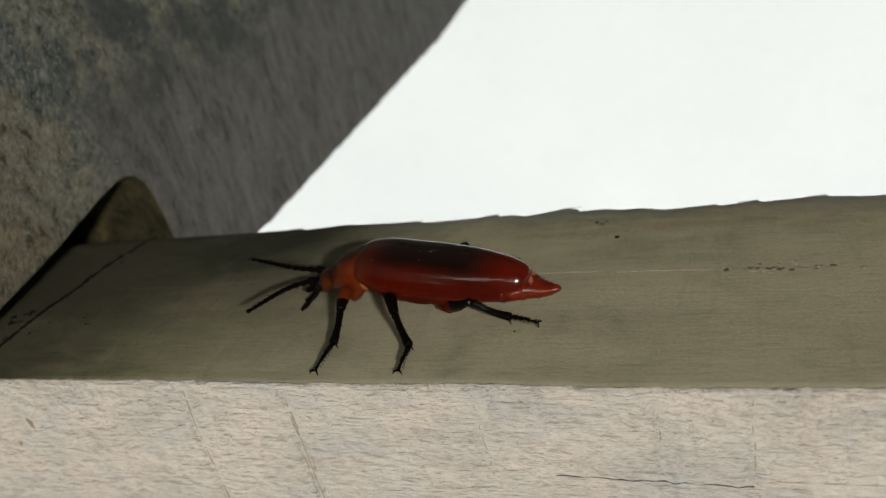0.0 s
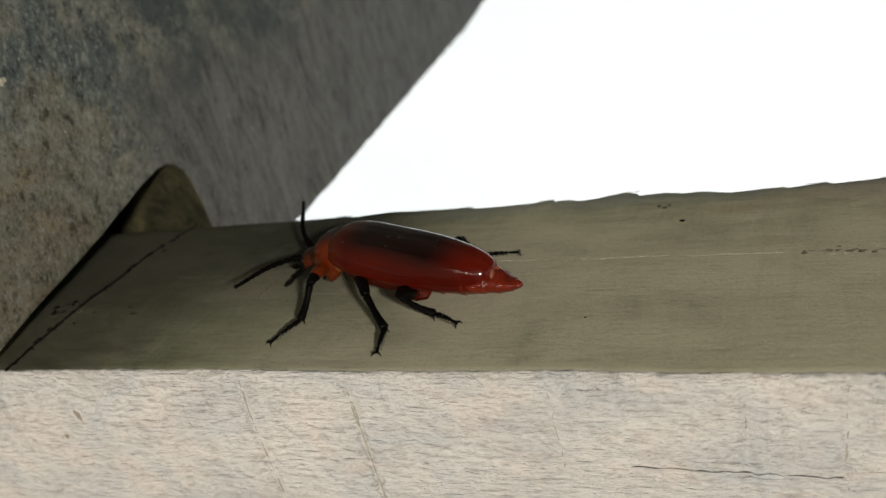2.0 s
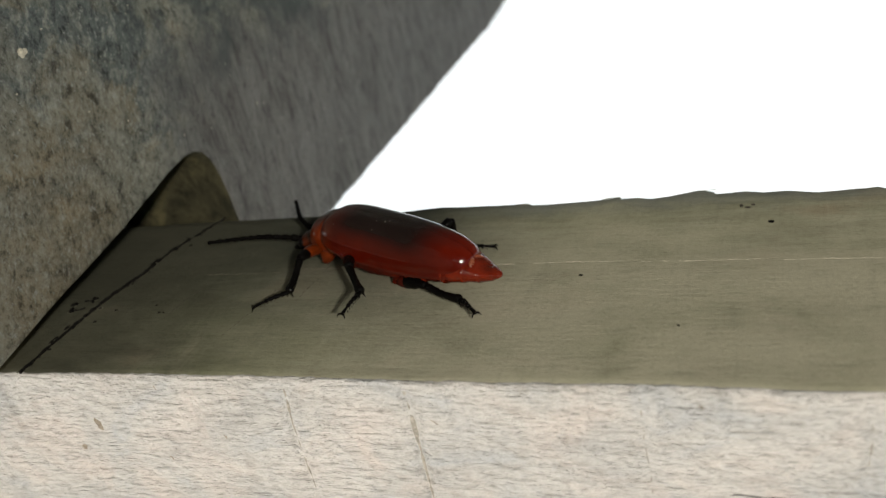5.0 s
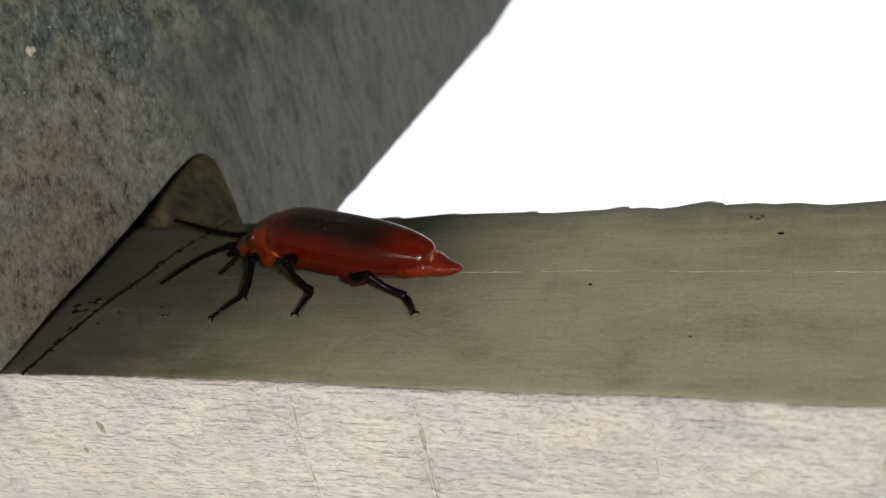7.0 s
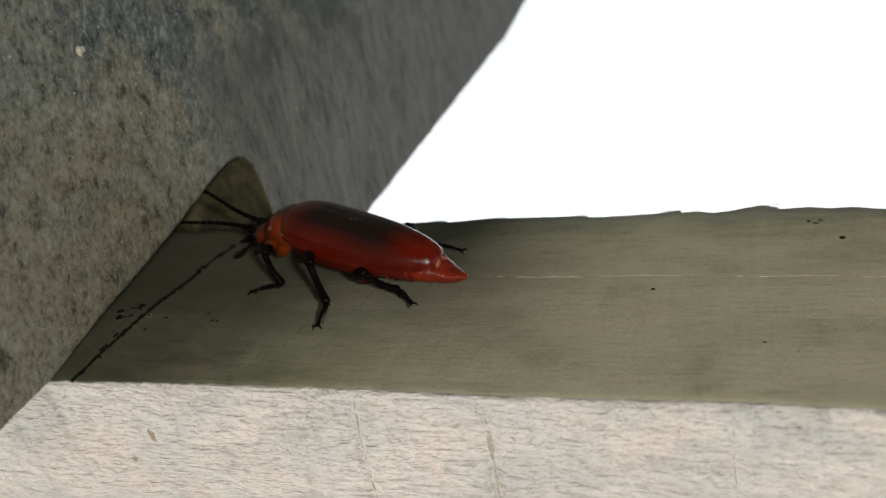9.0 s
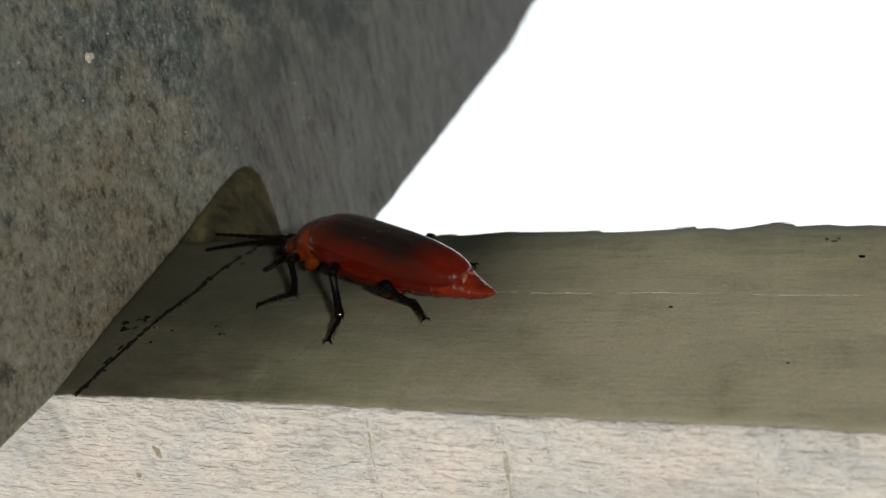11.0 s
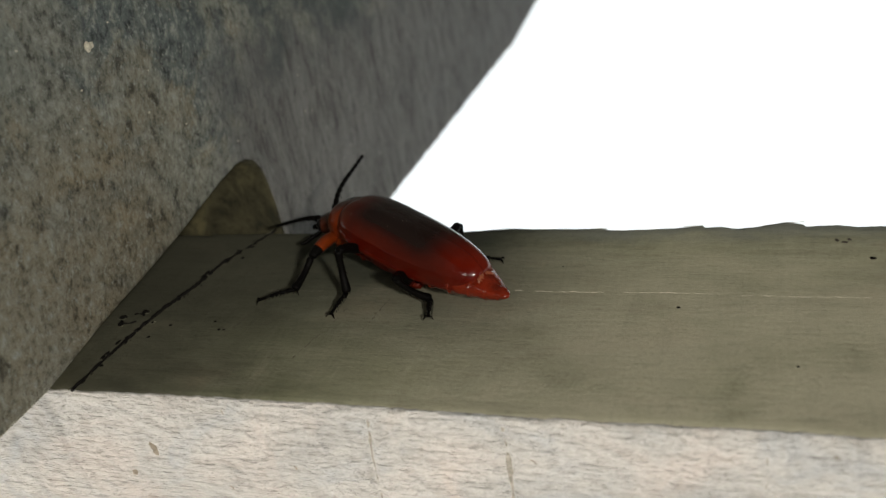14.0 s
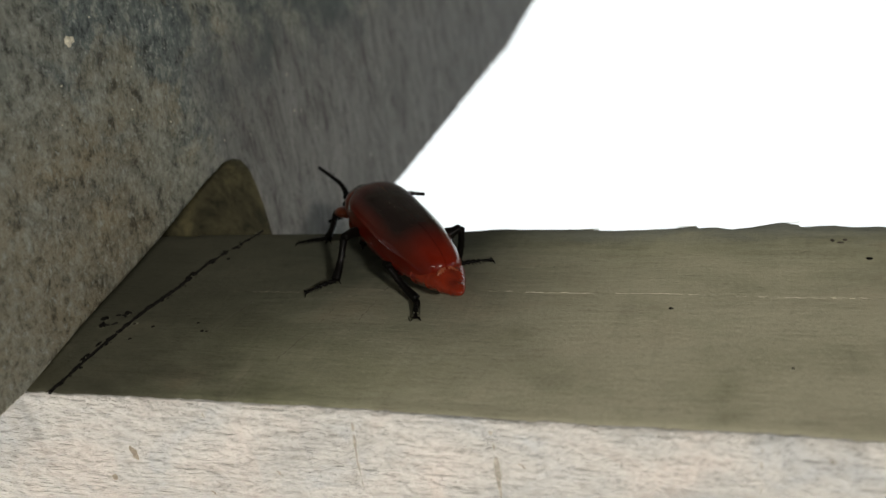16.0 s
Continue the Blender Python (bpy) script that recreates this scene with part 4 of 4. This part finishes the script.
def build_leg(key):
    (hx, hy, hz), fem, tib, tar = LEGS[key]
    s = 1 if key[0] == "L" else -1
    out = {}
    bm = bmesh.new()
    if key[1] == "F":
        # a large swollen hip that hangs below the collar
        tube(bm, [(x * CM, y * s * CM, z * CM) for x, y, z in ((0.68, 0.09, -0.05), (0.675, 0.115, -0.10), (0.675, 0.138, -0.15), (0.685, 0.156, -0.20), (0.70, 0.170, -0.24), (0.715, 0.180, -0.268), (0.722, 0.184, -0.280))], [r * CM for r in (0.06, 0.076, 0.078, 0.070, 0.054, 0.034, 0.012)], 18)
    else:
        wide, deep = {"M": (0.088, 0.100), "H": (0.115, 0.078)}[key[1]]
        blob(bm, ((hx - 0.02) * CM, (hy - 0.03 * s) * CM, (min(hz, -0.15) + 0.02) * CM), (wide * CM, 0.090 * CM, deep * CM), 3, 18, 13)
    part("coxa", bm, ORANGE if key[1] == "F" else FLANK, beetle, "orange hip joint" if key[1] == "F" else "dark red hip joint")
    bm = bmesh.new()
    ks = (0, 0.02, 0.06, 0.12, 0.25, 0.4, 0.55, 0.7, 0.82, 0.90, 0.96, 0.99, 1.0)
    rs = (0.018, 0.036, 0.046, 0.053, 0.060, 0.062, 0.059, 0.053, 0.047, 0.046, 0.042, 0.030, 0.016)
    fat = {"F": 1.0, "M": 0.85, "H": 1.25}[key[1]]
    red = {"F": 0.56, "M": 0.22, "H": 0.35}[key[1]]
    tube(bm, [(k * fem * CM, 0, 0.02 * math.sin(k * math.pi) * CM) for k in ks], [r * (fat if k < 0.8 else 0.9) * CM for k, r in zip(ks, rs)], 14, 0.85, [1 if k < red else 0 for k in ks[:-1]])
    out["femur"] = part("femur", bm, [BLACK, FLANK if key[1] == "H" else ORANGE], beetle)
    bm = bmesh.new()
    ks = (0, 0.03, 0.08, 0.18, 0.35, 0.55, 0.75, 0.92, 0.98, 1.0)
    rs = (0.018, 0.031, 0.033, 0.029, 0.028, 0.029, 0.033, 0.039, 0.034, 0.018)
    tube(bm, [(k * tib * CM, 0, -0.02 * math.sin(k * math.pi) * CM) for k in ks], [r * CM for r in rs], 10, 0.9)
    for d in (0.014, -0.014):
        tube(bm, [(0.97 * tib * CM, d * CM, -0.02 * CM), (1.07 * tib * CM, 2.0 * d * CM, -0.05 * CM)], [0.009 * CM, 0.002 * CM], 5)
    for k in range(18):
        q, a = 0.16 + 0.046 * k, 2.4 * k
        y, z = 0.026 * math.cos(a), 0.024 * math.sin(a) - 0.02 * math.sin(q * math.pi)
        tube(bm, [(q * tib * CM, y * CM, z * CM), ((q * tib + 0.018) * CM, 1.6 * y * CM, (z + 0.014 * math.sin(a)) * CM)], [0.0040 * CM, 0.0012 * CM], 4)
    out["tibia"] = part("tibia", bm, BLACK, beetle)
    bm = bmesh.new()
    pts, radii = [], []
    for j in range(5):
        a, b = (0.0, 0.22, 0.38, 0.52, 0.64)[j], (0.22, 0.38, 0.52, 0.64, 0.92)[j]
        for k, r in ((0.03, 0.6), (0.4, 0.82), (0.8, 1.0), (0.97, 0.75)):
            pts.append(((a + (b - a) * k) * tar * CM, 0, 0.010 * math.sin((a + (b - a) * k) * math.pi) * CM))
            radii.append((0.026 - 0.002 * j if j < 4 else 0.015) * r * CM)
    tube(bm, pts, radii, 8, 0.8)
    for k in range(14):
        q, d = 0.10 + 0.05 * k, 1 if k % 2 else -1
        tube(bm, [(q * tar * CM, d * 0.018 * CM, 0), ((q * tar + 0.018) * CM, d * 0.029 * CM, -0.010 * CM)], [0.0042 * CM, 0.0012 * CM], 4)
    for d in (1, -1):
        tube(bm, [(0.90 * tar * CM, 0, 0), (0.97 * tar * CM, d * 0.026 * CM, 0.008 * CM), (1.02 * tar * CM, d * 0.040 * CM, -0.016 * CM)], [0.010 * CM, 0.008 * CM, 0.002 * CM], 5)
    out["tarsus"] = part("tarsus", bm, BLACK, beetle)
    return out


build_abdomen()
build_membrane()
build_thorax()
build_pronotum()
build_head()
antennae = {s: build_antenna(s) for s in (1, -1)}
legs = {key: build_leg(key) for key in LEGS}

# ---- what moves ----
# seconds, x along the rail, z below its upper edge, height off the side face (cm), heading, pitch, roll (degrees)
BODY = [
    (0, -0.388, -1.063, 0.324, 7.7, 3.5, 1.1),
    (0.5, -0.134, -0.922, 0.319, 6.6, -1.5, 3.1),
    (1, 0.068, -1.001, 0.318, 10.0, -0.3, 2.7),
    (1.5, 0.203, -0.958, 0.336, 12.0, 0.6, 2.0),
    (2, 0.383, -1.027, 0.370, 17.9, 2.7, 0.5),
    (2.5, 0.552, -1.048, 0.355, 18.5, 2.3, -2.6),
    (3, 0.682, -1.193, 0.290, 24.1, 0.0, -5.2),
    (3.5, 0.776, -1.249, 0.299, 24.6, -1.2, -0.0),
    (4, 0.852, -1.364, 0.284, 30.2, 0.2, -2.0),
    (6.5, 1.548, -1.533, 0.299, 17.7, 1.0, 0.4),
    (7, 1.597, -1.411, 0.359, 13.7, 3.2, 2.3),
    (7.5, 1.720, -1.541, 0.398, 17.0, 9.1, -2.4),
    (8, 1.832, -1.510, 0.356, 18.8, 5.1, -0.8),
    (8.5, 1.905, -1.497, 0.363, 17.4, 4.7, -0.6),
    (9, 1.989, -1.523, 0.375, 20.1, 5.6, 3.0),
    (11.5, 1.822, -1.520, 0.368, 25.1, 2.7, 3.6),
    (12, 1.800, -1.539, 0.398, 23.9, 5.1, 2.1),
    (12.5, 1.798, -1.561, 0.379, 20.9, 2.4, 2.5),
    (13, 1.766, -1.570, 0.372, 21.9, 5.4, 1.7),
    (13.5, 1.747, -1.656, 0.382, 24.7, 7.7, -4.7),
    (14, 1.691, -1.635, 0.382, 32.9, 5.3, -0.1),
    (14.5, 1.694, -1.683, 0.420, 38.4, 9.3, 0.1),
    (15, 1.722, -1.722, 0.343, 42.5, 3.4, 0.6),
    (15.5, 1.719, -1.799, 0.346, 45.7, 2.4, -1.3),
    (16, 1.715, -1.883, 0.370, 51.4, 3.0, 4.0),
]
# where each foot stands, from when (cm: x, z); a step ends at the time given
FEET = {
    "LF": [(0, 0.40, -0.04), (0.7, 0.76, -0.00), (1.35, 1.41, -0.30), (2.35, 1.80, -0.61), (3.3, 1.97, -0.82), (4.9, 2.20, -0.85), (5.8, 2.53, -0.87), (6.85, 2.58, -0.75), (7.35, 2.92, -1.24), (14.4, 2.92, -1.77), (15.85, 2.87, -2.29)],
    "LM": [(0, -0.29, -0.06), (0.4, 0.04, -0.05), (1.35, 0.43, -0.14), (2.4, 0.87, -0.24), (3.2, 1.23, -0.52), (5.2, 1.55, -0.70), (6.2, 1.86, -0.81), (8.25, 2.10, -0.71), (13.85, 2.21, -1.04), (15.35, 2.44, -1.39)],
    "LH": [(0, -1.29, -0.68), (0.35, -0.89, -0.59), (1.4, -0.51, -0.49), (1.9, -0.13, -0.52), (2.9, 0.15, -0.61), (3.9, 0.28, -0.68), (5.4, 0.88, -0.84), (7.4, 1.15, -0.97), (8.9, 1.42, -1.04)],
    "RH": [(0, -0.99, -1.67), (0.4, -0.86, -1.62), (0.95, -0.45, -1.59), (2.4, -0.27, -1.49), (3.4, 0.03, -1.54), (5, 0.35, -1.75), (6.1, 0.69, -1.84), (6.9, 1.00, -1.91), (8.4, 1.19, -1.92), (12.4, 1.01, -1.97)],
}
# seconds, how far the foot turns out from straight ahead, and how far the knee swings about the leg (degrees)
GAIT = {
    "LF": [(0, 84, -11), (0.5, 98, -2), (1, 95, -3), (1.5, 51, -35), (2, 69, -15), (2.5, 30, -34), (3, 57, -10), (3.5, 44, -24), (4, 57, 5), (6.5, 48, -5), (7, 69, -28), (7.5, 29, -19), (8, 37, -11), (8.5, 22, 5), (9, 27, 21), (11.5, 44, -14), (12, 42, -18), (12.5, 35, -19), (13, 46, -25), (13.5, 38, -14), (14, 51, 7), (14.5, 39, -23), (15, 47, -33), (15.5, 54, -27), (16, 48, 82)],
    "LM": [(0, 89, 27), (0.5, 98, 21), (1, 103, 25), (1.5, 86, 28), (2, 107, 26), (2.5, 89, 23), (3, 114, 44), (3.5, 91, 28), (4, 102, 25), (6.5, 86, 22), (7, 90, 29), (7.5, 96, 3), (8, 144, 24), (8.5, 107, 15), (9, 110, 15), (11.5, 110, 1), (12, 108, 15), (12.5, 105, 19), (13, 102, 20), (13.5, 104, 24), (14, 109, 11), (14.5, 102, 12), (15, 97, 18), (15.5, 97, -2), (16, 77, -2)],
    "LH": [(0, 176, 29), (0.5, 152, 41), (1, 165, 17), (1.5, 160, 34), (2, 171, 46), (2.5, 162, 36), (3, 164, 49), (3.5, 143, 41), (4, 164, 37), (6.5, 133, 27), (7, 135, 30), (7.5, 150, 42), (8, 155, 36), (8.5, 156, 29), (9, 152, 43), (11.5, 147, 41), (12, 145, 44), (12.5, 137, 48), (13, 125, 53), (13.5, 113, 54), (14, 131, 47), (14.5, 136, 47), (15, 140, 46), (15.5, 146, 38), (16, 152, 31)],
    "RH": [(0, 149, 21), (0.5, 133, -3), (1, 147, 9), (1.5, 143, 1), (2, 149, 5), (2.5, 141, -18), (3, 129, 2), (3.5, 145, -12), (4, 134, -9), (6.5, 166, -22), (7, 166, 5), (7.5, 196, 9), (8, 167, -8), (8.5, 181, -6), (9, 175, 5), (11.5, 163, -5), (12, 162, -4), (12.5, 146, 4), (13, 144, 5), (13.5, 150, 12), (14, 146, -3), (14.5, 143, -15), (15, 98, 2), (15.5, 112, -7), (16, 102, -3)],
}
# feeler directions in the beetle's own space: the left, the right
FEELERS = [
    (0, (0.18, 0.96, 0.20), (0.99, -0.11, -0.03)),
    (0.5, (0.14, 0.99, 0.02), (0.96, -0.27, 0.03)),
    (1, (0.29, 0.95, 0.10), (0.91, -0.42, -0.03)),
    (1.5, (0.05, 0.98, 0.17), (0.86, -0.50, 0.08)),
    (2, (-0.06, 0.97, 0.23), (0.69, -0.71, 0.10)),
    (2.5, (0.05, 0.91, 0.40), (0.74, -0.67, 0.06)),
    (3, (-0.13, 0.91, 0.40), (-0.65, 0.46, 0.60)),
    (3.5, (0.20, 0.87, 0.45), (0.83, -0.56, 0.02)),
    (4, (0.07, 0.93, 0.37), (0.79, -0.62, -0.05)),
    (6.5, (0.53, 0.78, 0.35), (0.97, -0.24, -0.04)),
    (7, (0.05, 1.00, 0.06), (1.00, 0.03, 0.05)),
    (7.5, (0.25, 0.90, 0.35), (0.92, -0.34, 0.19)),
    (8, (-0.03, 0.90, 0.44), (0.94, -0.33, -0.10)),
    (8.5, (0.97, 0.23, -0.05), (1.00, 0.07, -0.05)),
    (9, (0.99, 0.14, -0.08), (0.98, 0.00, 0.20)),
    (11.5, (0.92, 0.32, -0.20), (0.91, 0.40, -0.11)),
    (12, (-0.04, 0.96, 0.28), (0.97, 0.23, 0.06)),
    (12.5, (-0.31, 0.94, -0.15), (0.89, 0.34, -0.30)),
    (13, (0.41, 0.87, -0.27), (1.00, -0.00, -0.03)),
    (13.5, (0.93, 0.06, -0.35), (0.52, -0.81, 0.27)),
    (14, (0.91, -0.01, -0.41), (0.52, -0.83, 0.21)),
    (14.5, (0.97, -0.02, -0.23), (0.48, -0.85, 0.20)),
    (15, (0.96, 0.03, -0.28), (0.35, -0.91, -0.22)),
    (15.5, (0.99, 0.10, -0.04), (0.48, -0.83, -0.28)),
    (16, (1.00, -0.01, 0.03), (-0.90, -0.31, 0.30)),
]


def smooth_at(rows, t):
    """A smooth course through rows of (t, values...)."""
    ts = [r[0] for r in rows]
    i = min(max(int(np.searchsorted(ts, t, side="right")) - 1, 0), len(rows) - 2)
    a, b = rows[i], rows[i + 1]
    k = (t - a[0]) / (b[0] - a[0])
    k = k * 0.5 + 0.5 * k * k * (3 - 2 * k)
    return np.array(a[1:], float) * (1 - k) + np.array(b[1:], float) * k


SIT = Matrix(((1, 0, 0), (0, 0, -1), (0, 1, 0)))   # own x to the rail's x, own y up, own z off the side face


def body_pose(t):
    x, z, h, heading, pitch, roll = smooth_at(BODY, t)
    turn = SIT @ Euler((radians(roll), radians(-pitch), radians(-heading))).to_matrix()
    return Matrix.Translation((x * CM, -h * CM, TOP + z * CM)) @ turn.to_4x4()


def hidden_feet():
    """The two legs on the far side step to their usual stance."""
    for key, dx, dy, toe in (("RF", 0.98, -0.34, 45), ("RM", 0.12, -0.52, 90)):
        rows = []
        for t in (0, 0.9, 1.7, 2.6, 3.6, 5.1, 6.0, 7.1, 8.2, 13.9, 15.0):
            p = body_pose(min(t + 0.3, 16.0)) @ Vector((dx * CM, dy * CM, 0))
            rows.append((t, p.x / CM, max((p.z - TOP) / CM, -2.46)))
        FEET[key], GAIT[key] = rows, [(0, toe, 70), (16, toe, 70)]


def foot_at(key, t):
    """x, z and lift of a foot."""
    rows = FEET[key]
    now = rows[0]
    for a, b in zip(rows, rows[1:]):
        start = b[0] - 0.28
        if t >= b[0]:
            now = b
        elif t > start:
            k = (t - start) / 0.28
            e = k * k * (3 - 2 * k)
            return a[1] + (b[1] - a[1]) * e, a[2] + (b[2] - a[2]) * e, 0.14 * math.sin(k * math.pi)
    return now[1], now[2], 0.0


def bone(a, b, up):
    """A pose at a whose x points to b and whose z lies towards up."""
    x = (b - a).normalized()
    y = up.cross(x).normalized()
    z = x.cross(y)
    return Matrix.Translation(a) @ Matrix((x, y, z)).transposed().to_4x4()


def leg_poses(key, t):
    hip, fem, tib, tar = LEGS[key]
    s = 1 if key[0] == "L" else -1
    inv = body_pose(t).inverted()
    x, z, lift = foot_at(key, t)
    toe, swing = [radians(v) for v in smooth_at(GAIT[key], t)]
    off = inv.to_3x3() @ Vector((0, -1, 0))
    tip = inv @ Vector((x * CM, -(0.022 + lift) * CM, TOP + z * CM))
    hip = Vector(hip) * CM
    way = Vector((math.cos(toe), s * math.sin(toe), 0))
    way = (way - off * way.dot(off)).normalized()
    ankle = tip - way * (tar * 0.97 * CM) + off * (ANKLE[key[1]] * CM)
    d = ankle - hip
    far = min(d.length, (fem + tib) * 0.985 * CM)
    d.normalize()
    ankle = hip + d * far
    c = (far * far + (fem * CM) ** 2 - (tib * CM) ** 2) / (2 * far)
    h = math.sqrt(max((fem * CM) ** 2 - c * c, 1e-10))
    up = (off - d * off.dot(d)).normalized()
    knee = hip + d * c + (up * math.cos(swing) + d.cross(up) * (s * math.sin(swing))) * h
    return bone(hip, knee, off), bone(knee, ankle, off), bone(ankle, tip, off)


def feeler_pose(side, t):
    v = smooth_at([(r[0], *r[1 if side > 0 else 2]) for r in FEELERS], t)
    way = Vector(v).normalized()
    base = Vector(ANT_BASE[side]) * CM
    return bone(base, base + way, Vector((0, 0, 1)))


def motions():
    hidden_feet()
    times = [i / 10 for i in range(161)]
    walk(beetle, [(t, body_pose(t)) for t in times])
    for key, pieces in legs.items():
        rows = [leg_poses(key, t) for t in times]
        for i, name in enumerate(("femur", "tibia", "tarsus")):
            walk(pieces[name], [(t, r[i]) for t, r in zip(times, rows)])
    for side, ob in antennae.items():
        walk(ob, [(t, feeler_pose(side, t)) for t in times])


motions()
